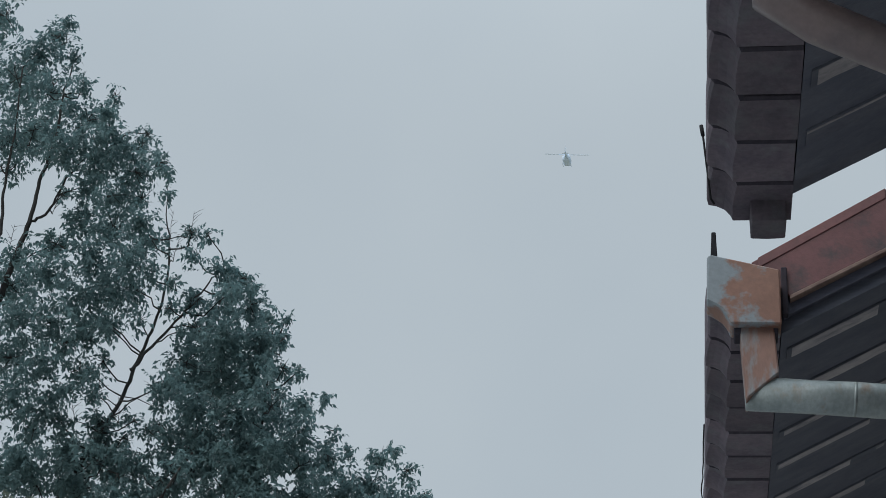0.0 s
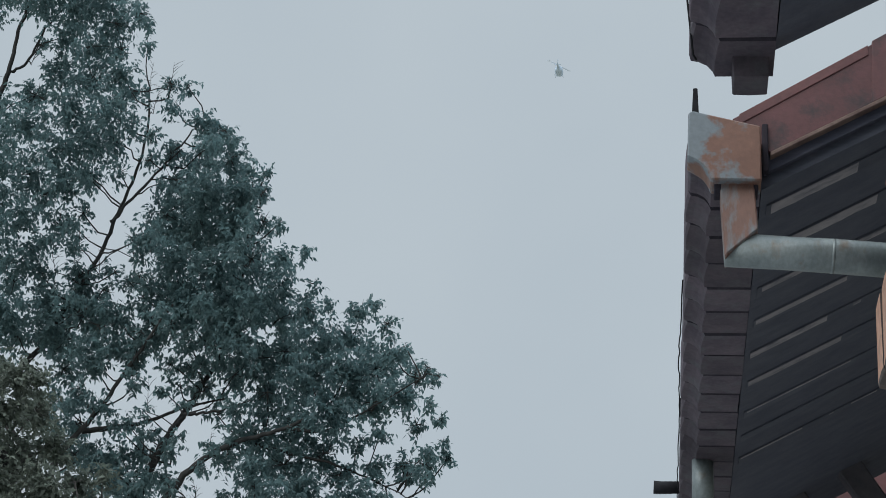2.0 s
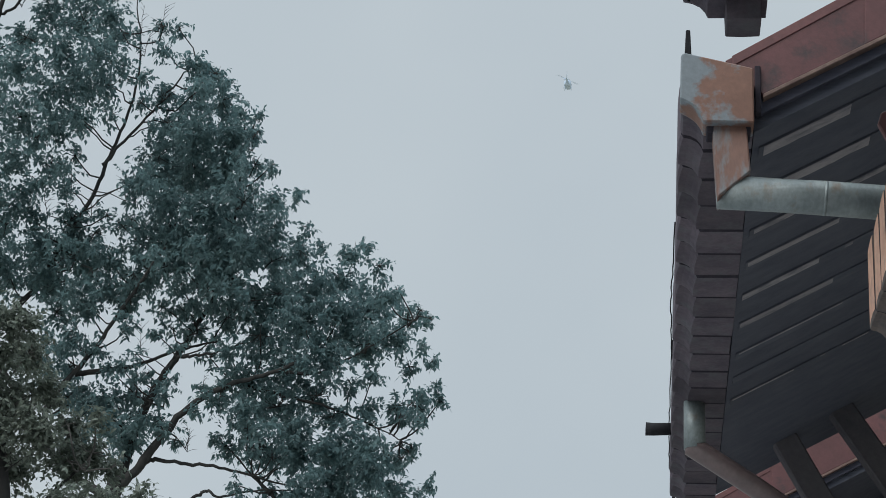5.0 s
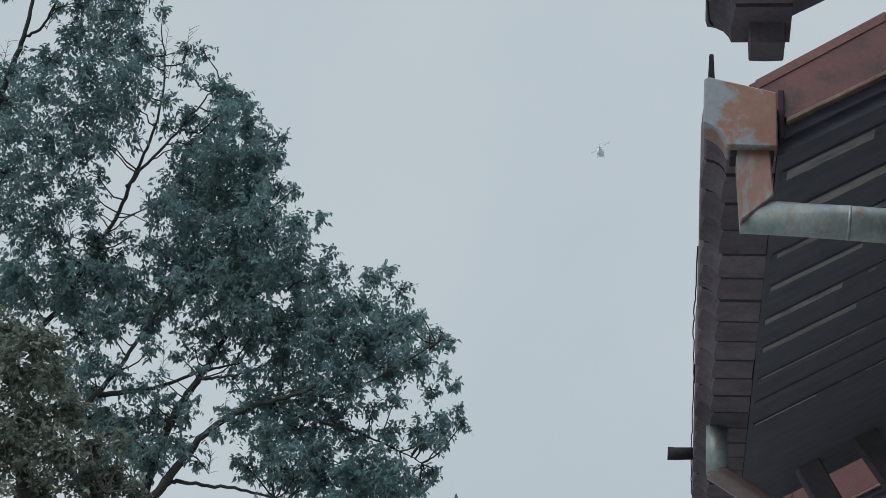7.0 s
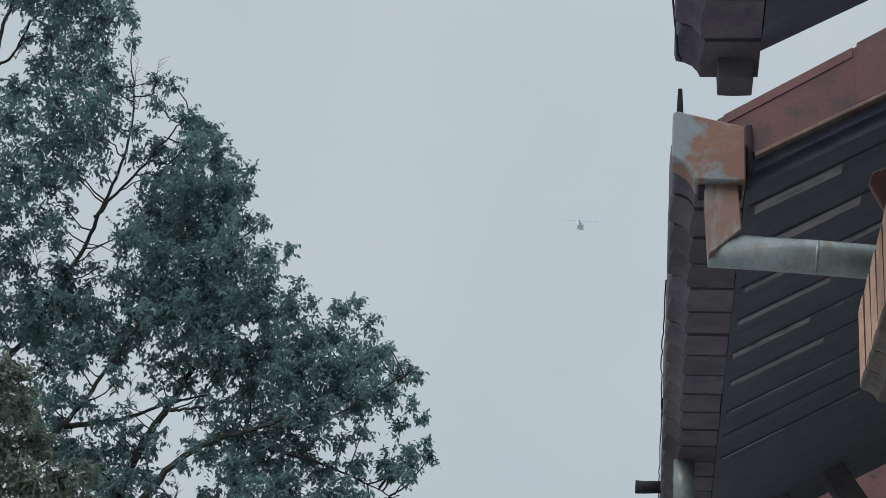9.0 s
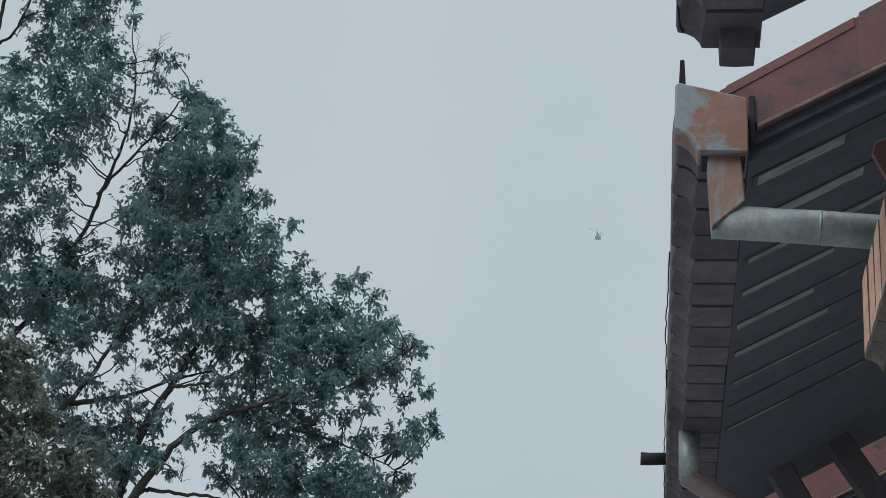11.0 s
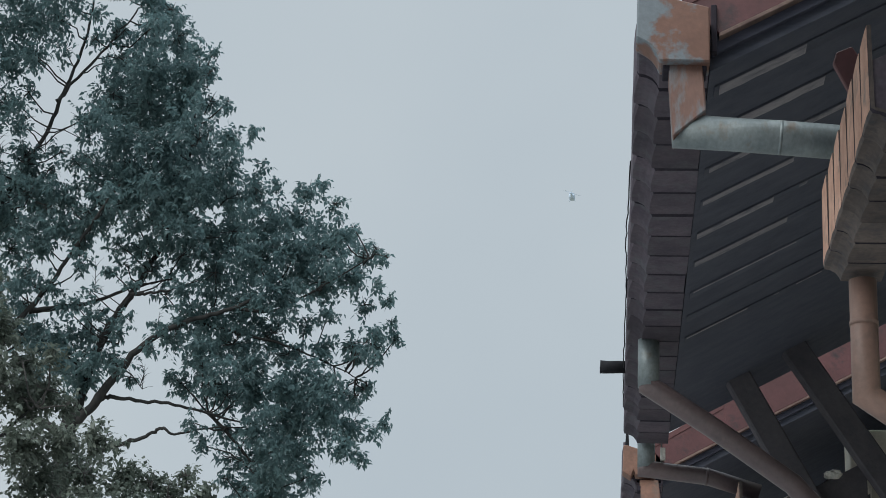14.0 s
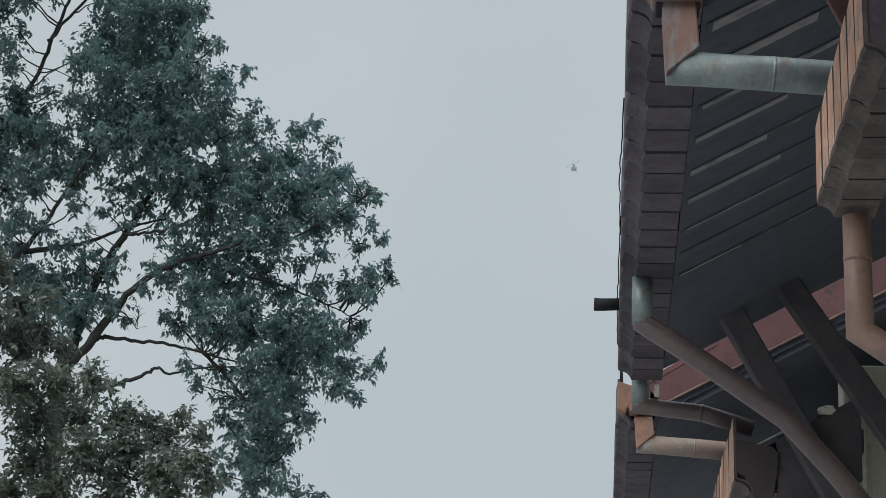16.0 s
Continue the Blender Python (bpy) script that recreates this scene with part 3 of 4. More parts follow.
CROWN_LEFT = [(-10.14, 19.28, 0.37), (-10.67, 19.17, 0.5), (-9.89, 18.88, 0.35), (-11.03, 18.6, 0.52), (-10.28, 18.44, 0.5), (-12.46, 18.68, 0.35), (-11.85, 18.25, 0.54), (-11.03, 17.77, 0.56), (-12.46, 17.96, 0.49), (-10.47, 17.74, 0.41), (-10.1, 17.85, 0.32), (-12.25, 17.3, 0.52), (-11.59, 17.17, 0.49), (-10.92, 16.94, 0.45), (-12.24, 16.49, 0.49), (-11.61, 16.38, 0.42), (-12.12, 15.71, 0.47), (-11.61, 15.04, 0.48), (-11.83, 14.42, 0.5), (-13.29, 18.39, 0.66), (-13.1, 16.87, 0.65), (-12.87, 15.4, 0.63)]
CROWN_MIDDLE = [(-8.38, 18.18, 0.3), (-8.06, 18.06, 0.24), (-8.44, 17.63, 0.35), (-7.9, 17.5, 0.34), (-7.48, 17.21, 0.21), (-8.82, 17.03, 0.38), (-8.27, 16.82, 0.5), (-7.65, 16.82, 0.39), (-7.25, 16.79, 0.21), (-8.96, 16.36, 0.44), (-8.31, 16.15, 0.5), (-7.69, 16.15, 0.45), (-7.18, 16.23, 0.25), (-9.3, 15.91, 0.35), (-8.66, 15.49, 0.49), (-7.93, 15.38, 0.49), (-7.33, 15.49, 0.45), (-6.74, 15.57, 0.26), (-6.73, 15.03, 0.34), (-9.11, 14.93, 0.33), (-8.48, 14.74, 0.45), (-7.76, 14.63, 0.44), (-7.05, 14.63, 0.4), (-9.66, 14.4, 0.33), (-10.19, 14.55, 0.37), (-10.93, 14.69, 0.43), (-10.85, 14.1, 0.43), (-9.17, 14.1, 0.36)]
CROWN_CENTRE = [(-8.6, 14.69, 0.39), (-7.78, 14.7, 0.45), (-7.18, 14.7, 0.38), (-7.95, 14.32, 0.38), (-7.42, 14.04, 0.4), (-7.91, 13.89, 0.33), (-6.98, 13.62, 0.38), (-7.45, 13.3, 0.36), (-9.64, 13.93, 0.33), (-9.21, 13.7, 0.3), (-9.98, 14.22, 0.33), (-10.56, 13.9, 0.41), (-11.4, 14.01, 0.39), (-11.78, 14.53, 0.44), (-8.94, 14.04, 0.28), (-9.3, 11.83, 0.3), (-8.85, 11.43, 0.3), (-9.01, 11.03, 0.35), (-10.01, 13.58, 0.28), (-12.45, 14.11, 0.52)]
CROWN_RIGHT = [(-6.26, 14.58, 0.28), (-6.74, 14.36, 0.33), (-5.91, 13.97, 0.38), (-6.59, 13.75, 0.44), (-5.47, 13.35, 0.37), (-6.05, 13.22, 0.43), (-6.83, 13.0, 0.44), (-4.98, 13.44, 0.35), (-4.95, 12.84, 0.35), (-5.62, 12.62, 0.41), (-6.29, 12.41, 0.43), (-6.96, 12.19, 0.37), (-5.76, 11.91, 0.33), (-6.43, 11.7, 0.37), (-7.01, 11.64, 0.33), (-4.71, 13.77, 0.28), (-4.45, 12.95, 0.31), (-4.29, 13.34, 0.23), (-5.42, 14.08, 0.3), (-6.66, 11.0, 0.35), (-6.08, 11.01, 0.37)]
CROWN_LOW = [(-5.47, 11.54, 0.29), (-4.87, 11.14, 0.32), (-5.43, 10.92, 0.36), (-4.84, 10.63, 0.4), (-5.4, 10.33, 0.42), (-4.35, 10.34, 0.3), (-4.43, 9.97, 0.25), (-5.95, 10.22, 0.32), (-5.84, 9.74, 0.36), (-5.18, 9.86, 0.36), (-5.62, 9.28, 0.42), (-5.08, 9.38, 0.23), (-6.09, 9.25, 0.25), (-5.5, 8.8, 0.34), (-5.96, 8.7, 0.26), (-5.75, 8.32, 0.36), (-5.28, 8.33, 0.22), (-4.03, 11.75, 0.25), (-4.29, 11.53, 0.19), (-6.0, 10.81, 0.27), (-6.91, 11.3, 0.25)]
OPEN_TOP = [(-11.64, 22.36, 0.25), (-12.17, 23.77, 0.21), (-11.95, 23.03, 0.23), (-10.98, 22.08, 0.18), (-10.23, 21.19, 0.18), (-9.69, 19.9, 0.15), (-9.72, 20.4, 0.15), (-11.34, 19.3, 0.4), (-11.71, 18.82, 0.39), (-9.8, 18.2, 0.24), (-10.52, 17.16, 0.34), (-10.92, 16.17, 0.36), (-10.51, 16.39, 0.23), (-11.36, 15.7, 0.29), (-9.13, 19.02, 0.22), (-8.82, 18.95, 0.13), (-9.03, 18.51, 0.24), (-8.88, 17.63, 0.28), (-9.39, 17.46, 0.21), (-8.58, 18.33, 0.17), (-7.8, 17.87, 0.17), (-7.19, 17.25, 0.07), (-6.87, 16.2, 0.12), (-6.37, 15.68, 0.12), (-6.16, 15.03, 0.14), (-6.34, 14.73, 0.2), (-9.52, 15.06, 0.23), (-10.34, 15.06, 0.25), (-11.75, 19.88, 0.16)]
OPEN_CENTRE = [(-10.85, 14.56, 0.39), (-10.34, 14.67, 0.31), (-10.49, 13.39, 0.29), (-8.65, 14.24, 0.32), (-8.32, 13.92, 0.28), (-8.58, 13.49, 0.24), (-8.16, 13.4, 0.26), (-9.26, 13.28, 0.14), (-8.38, 13.08, 0.16), (-7.93, 13.08, 0.22), (-7.69, 12.88, 0.16), (-9.46, 12.36, 0.16), (-8.5, 12.05, 0.16), (-8.26, 11.36, 0.2), (-10.63, 12.86, 0.24), (-10.31, 12.76, 0.2), (-7.4, 12.7, 0.28), (-7.35, 12.17, 0.22), (-7.42, 11.86, 0.16), (-7.24, 10.99, 0.25)]
OPEN_RIGHT = [(-5.86, 14.63, 0.12), (-5.35, 14.51, 0.26), (-5.04, 14.59, 0.16), (-4.82, 14.28, 0.17), (-4.47, 13.83, 0.14), (-4.08, 13.47, 0.12), (-3.99, 12.85, 0.12), (-4.22, 12.44, 0.19), (-4.82, 12.31, 0.21), (-5.19, 12.12, 0.19), (-4.0, 11.92, 0.16), (-4.38, 11.74, 0.25), (-4.86, 11.71, 0.21), (-5.35, 11.6, 0.15), (-3.98, 11.53, 0.13), (-5.5, 11.02, 0.29), (-4.92, 10.92, 0.25), (-4.51, 10.83, 0.25), (-4.14, 10.95, 0.15), (-3.9, 13.32, 0.1), (-3.8, 12.55, 0.1)]
OPEN_LOW = [(-7.38, 11.1, 0.16), (-6.13, 11.31, 0.27), (-4.89, 11.54, 0.19), (-3.74, 12.14, 0.12), (-3.65, 11.85, 0.1), (-6.46, 10.81, 0.19), (-6.79, 11.0, 0.15), (-4.28, 10.83, 0.15), (-3.95, 10.25, 0.15), (-3.76, 10.42, 0.09), (-4.1, 11.05, 0.1), (-4.13, 9.78, 0.08), (-6.42, 10.22, 0.25), (-7.03, 10.33, 0.15), (-6.81, 9.92, 0.19), (-6.31, 9.73, 0.21), (-6.36, 9.36, 0.15), (-5.2, 8.9, 0.15), (-4.99, 8.13, 0.17), (-4.69, 8.11, 0.09), (-6.22, 8.39, 0.19), (-6.44, 8.77, 0.15), (-8.91, 11.89, 0.28), (-8.46, 11.29, 0.18), (-8.15, 11.09, 0.1), (-7.72, 12.0, 0.16), (-7.51, 11.8, 0.2), (-4.87, 9.43, 0.09)]
CROWN_STEM = [(-9.19, 13.11, 0.15), (-8.97, 12.62, 0.13), (-8.16, 13.06, 0.14), (-7.68, 12.58, 0.14), (-7.46, 12.04, 0.13), (-8.34, 12.17, 0.15), (-10.14, 12.37, 0.2), (-9.8, 11.96, 0.24), (-9.49, 11.66, 0.24), (-9.24, 11.36, 0.2), (-8.68, 13.01, 0.1), (-9.7, 12.72, 0.22), (-10.12, 12.87, 0.24), (-9.67, 11.64, 0.32), (-9.32, 11.34, 0.3), (-8.78, 11.81, 0.2), (-8.46, 11.44, 0.18), (-10.1, 11.83, 0.32), (-9.8, 11.03, 0.32), (-10.56, 12.34, 0.3), (-8.3, 12.79, 0.12), (-7.84, 11.62, 0.12), (-9.21, 12.36, 0.16), (-8.75, 12.27, 0.12)]
BARE_TWIGS = [(-8.91, 12.88, 0.34), (-10.87, 15.53, 0.38), (-9.22, 19.17, 0.32), (-7.92, 11.12, 0.29), (-10.07, 15.42, 0.29), (-10.49, 15.88, 0.27), (-9.43, 18.64, 0.28), (-7.78, 12.08, 0.18), (-12.62, 18.98, 0.29), (-11.64, 22.36, 0.3), (-9.53, 19.17, 0.33), (-11.89, 19.7, 0.29), (-7.86, 16.82, 0.15), (-12.14, 23.57, 0.26), (-10.53, 15.59, 0.31), (-9.47, 15.7, 0.25), (-7.96, 11.11, 0.21)]
OPEN_LEFT = [(-10.75, 16.22, 0.19), (-11.12, 15.88, 0.23), (-10.41, 15.22, 0.29), (-9.79, 15.22, 0.19), (-9.31, 15.56, 0.17), (-11.14, 15.21, 0.31), (-11.59, 15.43, 0.36), (-9.96, 14.89, 0.23), (-9.15, 16.99, 0.17), (-9.0, 17.57, 0.21), (-9.37, 18.03, 0.14), (-9.92, 17.22, 0.21), (-10.54, 17.13, 0.23), (-11.24, 16.78, 0.28), (-11.71, 16.33, 0.25), (-10.43, 15.16, 0.29), (-10.6, 15.81, 0.23), (-10.07, 14.62, 0.28), (-9.43, 15.87, 0.16), (-9.31, 15.16, 0.18), (-9.96, 13.45, 0.26), (-10.21, 13.01, 0.24), (-9.25, 13.46, 0.2), (-9.04, 14.39, 0.28), (-10.39, 13.77, 0.28), (-8.94, 12.19, 0.16), (-8.42, 11.89, 0.13), (-9.49, 11.7, 0.26), (-8.33, 14.3, 0.26), (-8.07, 13.57, 0.24), (-8.59, 15.05, 0.24)]
# limbs: thickness at the foot, then x, z along the limb
TREE_LIMBS = [
    (0.21, (-9.29, -0.1), (-9.34, 3.0), (-9.24, 6.0), (-9.14, 9.99), (-8.98, 10.3)),
    (0.13, (-8.98, 10.3), (-8.7, 10.65), (-8.36, 11.19), (-7.87, 11.75), (-7.21, 12.11), (-6.49, 12.34), (-5.74, 12.75)),
    (0.13, (-9.06, 10.15), (-8.85, 11.25), (-8.58, 12.01), (-8.35, 12.44), (-8.02, 13.05), (-7.6, 13.99), (-7.46, 15.38), (-7.51, 16.8)),
    (0.06, (-8.45, 12.27), (-8.23, 12.56), (-7.99, 12.6), (-7.6, 12.66), (-7.12, 12.84)),
    (0.11, (-9.13, 10.03), (-9.85, 10.44), (-10.42, 11.03), (-10.42, 11.69), (-10.14, 12.15), (-9.78, 12.64), (-9.44, 13.25), (-9.09, 13.88), (-8.66, 14.62)),
    (0.08, (-10.03, 12.25), (-9.45, 12.33), (-8.96, 12.41), (-8.29, 12.68), (-7.52, 12.89)),
    (0.095, (-10.42, 11.03), (-10.99, 11.89), (-11.65, 12.84), (-11.00, 13.75), (-10.55, 14.67), (-10.09, 15.61), (-9.87, 16.39), (-9.64, 17.13), (-9.50, 18.05), (-9.56, 18.99)),
    (0.12, (-11.65, 12.84), (-12.62, 14.54), (-12.8, 15.96), (-12.69, 17.32), (-12.47, 18.62), (-12.31, 19.28), (-12.22, 20.2), (-12.05, 21.2), (-12.05, 22.24)),
    (0.07, (-12.69, 17.32), (-12.88, 18.38), (-12.85, 19.23), (-12.92, 20.09), (-12.9, 21.22), (-12.96, 22.79)),
    (0.045, (-12.31, 19.28), (-11.98, 19.52), (-11.76, 20.13), (-11.42, 20.68), (-10.9, 21.05)),
    (0.05, (-9.98, 16.22), (-9.7, 16.61), (-9.16, 17.29), (-8.7, 17.98), (-8.42, 18.32)),
    (0.06, (-8.65, 10.65), (-8.46, 10.74), (-8.02, 10.68), (-7.34, 10.62), (-6.75, 10.48), (-6.16, 10.34), (-5.39, 10.25)),
    (0.06, (-8.71, 9.72), (-8.2, 9.92), (-7.78, 10.06), (-7.52, 10.22), (-7.3, 10.11), (-6.73, 10.23), (-6.06, 10.24)),
    (0.05, (-7.21, 12.11), (-6.46, 11.93), (-5.67, 11.74), (-4.88, 11.44), (-4.29, 11.15)),
    (0.05, (-6.49, 12.34), (-5.71, 12.34), (-4.96, 12.76), (-4.2, 13.27)),
    (0.05, (-6.75, 10.48), (-6.13, 9.85), (-5.71, 9.18), (-5.56, 8.33)),
]
NEAR_BOUGHS = [(-7.84, 9.21, 0.26), (-7.47, 9.32, 0.14), (-7.79, 8.7, 0.34), (-7.48, 8.82, 0.27), (-7.19, 8.61, 0.18), (-7.73, 8.08, 0.36), (-7.2, 8.15, 0.29), (-6.75, 8.16, 0.23), (-6.46, 8.07, 0.11), (-7.45, 7.61, 0.36), (-6.86, 7.7, 0.33), (-6.33, 7.68, 0.27), (-5.94, 7.61, 0.19), (-5.5, 7.7, 0.15), (-5.71, 7.39, 0.25), (-5.27, 7.47, 0.16), (-6.22, 7.26, 0.36), (-6.74, 7.17, 0.36), (-7.4, 7.09, 0.36), (-5.75, 6.97, 0.33), (-5.32, 7.1, 0.24), (-5.06, 6.83, 0.19), (-6.32, 6.73, 0.31), (-7.06, 6.65, 0.34), (-5.58, 6.61, 0.29), (-7.73, 6.63, 0.34)]
NEAR_SIDE_BOUGHS = [(-9.17, 10.86, 0.27), (-8.82, 10.68, 0.29), (-8.52, 10.7, 0.16), (-8.99, 10.21, 0.38), (-8.52, 10.21, 0.33), (-8.67, 9.56, 0.41), (-8.2, 9.73, 0.27), (-8.94, 9.24, 0.41), (-8.29, 9.1, 0.37), (-8.54, 8.62, 0.37), (-9.58, 10.38, 0.4), (-9.54, 9.56, 0.43), (-9.42, 8.77, 0.43)]


def set_back(x, z, y, plane):
    """A place read on the upright plane of the tree, moved along its line of sight to the depth y."""
    k = y / plane
    return Vector((x * k, y, EYE + (z - EYE) * k))


def leaves(name, boughs, y, parent, material, seed, number, length, sprig=11, droop=0.75, depth=2.0, slim=0.25):
    """Twigs set with folded, pointed, hanging leaves filling boughs; each bough is one mesh. number: twigs in a bough of half a metre."""
    rng = np.random.default_rng(seed)
    for bx, bz, br in boughs:
        at = set_back(bx, bz, y + rng.uniform(-depth, depth), y)
        n = max(int(number * (br / 0.5) ** 2.0), 7)
        d = rng.normal(size=(n, 3))
        d /= np.linalg.norm(d, axis=1)[:, None]
        rad = (br * 0.97 + 0.06) * rng.uniform(0.03, 1.06, n) ** 0.55 * (1 + 0.22 * np.sin(3.1 * d[:, 0] + seed + bx * 5) * np.cos(4.3 * d[:, 2] + bz * 3) + rng.normal(0, 0.06, n))
        tip = d * rad[:, None] * np.array([1.07, 1.2, 1.02])
        axis = d * np.array([1.0, 1.0, 0.55]) + np.array([0, 0, 0.12]) + rng.normal(0, 0.45, (n, 3))
        axis /= np.linalg.norm(axis, axis=1)[:, None]
        span = np.minimum(length * rng.uniform(2.0, 4.0, n), br * 1.3 + 0.1)
        m = n * sprig
        tip, axis, span = np.repeat(tip, sprig, 0), np.repeat(axis, sprig, 0), np.repeat(span, sprig)
        step = np.tile(np.arange(sprig) / (sprig - 1.0), n)
        turn = np.tile(np.arange(sprig) % 2 * 2.0 - 1.0, n)[:, None]
        flat = np.cross(axis, np.array([0, 0, 1.0]))
        flat /= np.linalg.norm(flat, axis=1)[:, None] + 1e-6
        way_ = flat * turn * rng.uniform(0.3, 1.0, m)[:, None] + axis * (0.25 + 0.5 * step)[:, None] + rng.normal(0, 0.4, (m, 3))
        way_[:, 2] -= droop * rng.uniform(0.1, 1.5, m)
        way_ /= np.linalg.norm(way_, axis=1)[:, None]
        base = tip - axis * (span * (1 - step))[:, None]
        base[:, 2] -= length * 0.5 * step ** 2
        ln = length * rng.uniform(0.6, 1.25, m)[:, None]
        side = np.cross(way_, np.array([0, 0, 1.0]) + rng.normal(0, 0.45, (m, 3)))
        side /= np.linalg.norm(side, axis=1)[:, None] + 1e-9
        nrm = np.cross(side, way_)
        wd = ln * rng.uniform(slim * 0.8, slim * 1.25, m)[:, None]
        mid = base + way_ * ln * 0.42 + nrm * ln * 0.06
        end = base + way_ * ln - np.array([0, 0, 1.0]) * ln * 0.14
        v = np.stack([base, mid + side * wd, mid - nrm * ln * 0.05, mid - side * wd, end], 1).reshape(-1, 3)
        i = np.arange(m)[:, None] * 5
        f = np.concatenate([i + [0, 1, 2], i + [0, 2, 3], i + [1, 4, 2], i + [2, 4, 3]], 1).reshape(-1, 3)
        me = bpy.data.meshes.new(name)
        me.from_pydata(v.tolist(), [], f.tolist())
        me.materials.append(material)
        ob = new(name, me)
        ob.parent = parent
        ob.location = at - parent.location


def between(boughs, reach):
    """Smaller boughs that close the joins of neighbouring ones."""
    return [((a[0] + b[0]) / 2, (a[1] + b[1]) / 2, min(a[2], b[2]) * 0.85) for a, b in itertools.combinations(boughs, 2)
            if math.hypot(a[0] - b[0], a[1] - b[1]) < reach * (a[2] + b[2])]


def twigs(boughs, y, parent, limbs, seed, material, bare=8):
    """Branches from the limbs into each bough, with thin bare twigs at their ends."""
    rnd = random.Random(seed)
    nodes = [Vector((x0 + (x1 - x0) * k / 9, y, z0 + (z1 - z0) * k / 9)) for _, *l in limbs for (x0, z0), (x1, z1) in zip(l, l[1:]) for k in range(10)]
    for bx, bz, br in boughs:
        c = Vector((bx, y, bz))
        root = min(nodes, key=lambda q: (q - c).length + max(q.z - c.z + 0.6 * (q - c).length, 0) * 2 + rnd.uniform(0, 0.15))
        bm = bmesh.new()
        if (root - c).length < 1.0:
            bend = (root + c) / 2 + Vector((rnd.uniform(-0.1, 0.1), rnd.uniform(-0.3, 0.3), rnd.uniform(-0.12, 0.02)))
            tube([root - parent.location, root.lerp(bend, 0.5) + Vector((rnd.uniform(-0.03, 0.03), 0, rnd.uniform(-0.05, 0.0))) - parent.location, bend - parent.location, c - parent.location],
                 [0.016, 0.014, 0.012, 0.008], 6, bm)
        for _ in range(bare):
            e = c + Vector((rnd.gauss(0, 1), rnd.gauss(0, 0.6), rnd.gauss(0.35, 0.8))).normalized() * br * rnd.uniform(0.5, 0.95)
            k = c.lerp(e, 0.5) + Vector((rnd.uniform(-1, 1), rnd.uniform(-1, 1), rnd.uniform(-1, 0.3))) * br * 0.15
            tube([c - parent.location, k - parent.location, e - parent.location], [0.009, 0.006, 0.002], 4, bm)
        part("branch", bm, material, parent)


def bare_twigs(spots, y, parent, limbs, seed):
    """Leafless sprays that fork from the nearest limb and thin out upwards."""
    rnd = random.Random(seed)
    nodes = [Vector((x0 + (x1 - x0) * k / 9, y, z0 + (z1 - z0) * k / 9)) for _, *l in limbs for (x0, z0), (x1, z1) in zip(l, l[1:]) for k in range(10)]
    for bx, bz, br in spots:
        c = Vector((bx, y, bz - 0.8 * br))
        root = min(nodes, key=lambda q: (q - c).length)
        bm = bmesh.new()
        top = Vector((bx, y, bz + br)) + Vector((rnd.uniform(-0.3, 0.3), 0, 0)) * br
        stem = [root.lerp(c, 0.5) + Vector((0, 0, 0.05)), c, c.lerp(top, 0.5) + Vector((rnd.uniform(-0.15, 0.15) * br, 0, 0)), top]
        tube([q - parent.location for q in [root] + stem], [0.011, 0.009, 0.007, 0.005, 0.002], 5, bm)
        for i in range(9):
            a = stem[1].lerp(stem[2], i / 6) if i < 6 else stem[2].lerp(stem[3], (i - 5) / 4)
            d = Vector((rnd.choice((-1, 1)) * rnd.uniform(0.3, 0.8), rnd.uniform(-0.4, 0.4), rnd.uniform(0.1, 0.8))).normalized() * br * rnd.uniform(0.35, 0.8)
            tube([q - parent.location for q in (a, a + d * 0.5 + Vector((0, 0, 0.04 * br)), a + d)], [0.005, 0.0035, 0.0015], 4, bm)
        part("branch", bm, BARK, parent)


def limb_part(name, r0, pts, y, parent, seed, foot=False):
    rnd = random.Random(seed)
    fine, rad = [], []
    lean = 0 if foot else rnd.uniform(-1.3, 1.3)
    v = [set_back(x, z, y + lean * i / len(pts), y) for i, (x, z) in enumerate(pts)]
    for i in range(len(v) - 1):
        p0, p1, p2, p3 = v[max(i - 1, 0)], v[i], v[i + 1], v[min(i + 2, len(v) - 1)]
        for k in range(6):
            t = k / 6
            q = 0.5 * ((2 * p1) + (p2 - p0) * t + (2 * p0 - 5 * p1 + 4 * p2 - p3) * t * t + (3 * p1 - p0 - 3 * p2 + p3) * t ** 3)
            fine.append(q + Vector((rnd.gauss(0, 0.007), rnd.gauss(0, 0.02), rnd.gauss(0, 0.007))) * (1 if fine else 0))
    fine.append(v[-1])
    m = len(fine)
    for i in range(m):
        s = i / (m - 1)
        rad.append(r0 * (1 - 0.35 * s if foot else 1 - 0.75 * s) * rnd.uniform(0.94, 1.06) * (1 + (0.7 * max(0, 0.12 - s) / 0.12 if foot else 0)))
    part(name, tube([q - parent.location for q in fine], rad, 12 if foot else 9), BARK, parent, smooth=True)


tree = thing("tree", "tall broadleaf tree with dark green drooping pointed leaves", "tree", "trees", at=(-9.3, 32.0, 0.0))
for k, (r0, *pts) in enumerate(TREE_LIMBS):
    limb_part("limb" if k else "trunk", r0 * (0.68 if k else 0.9), pts, 32.0, tree, k, k == 0)
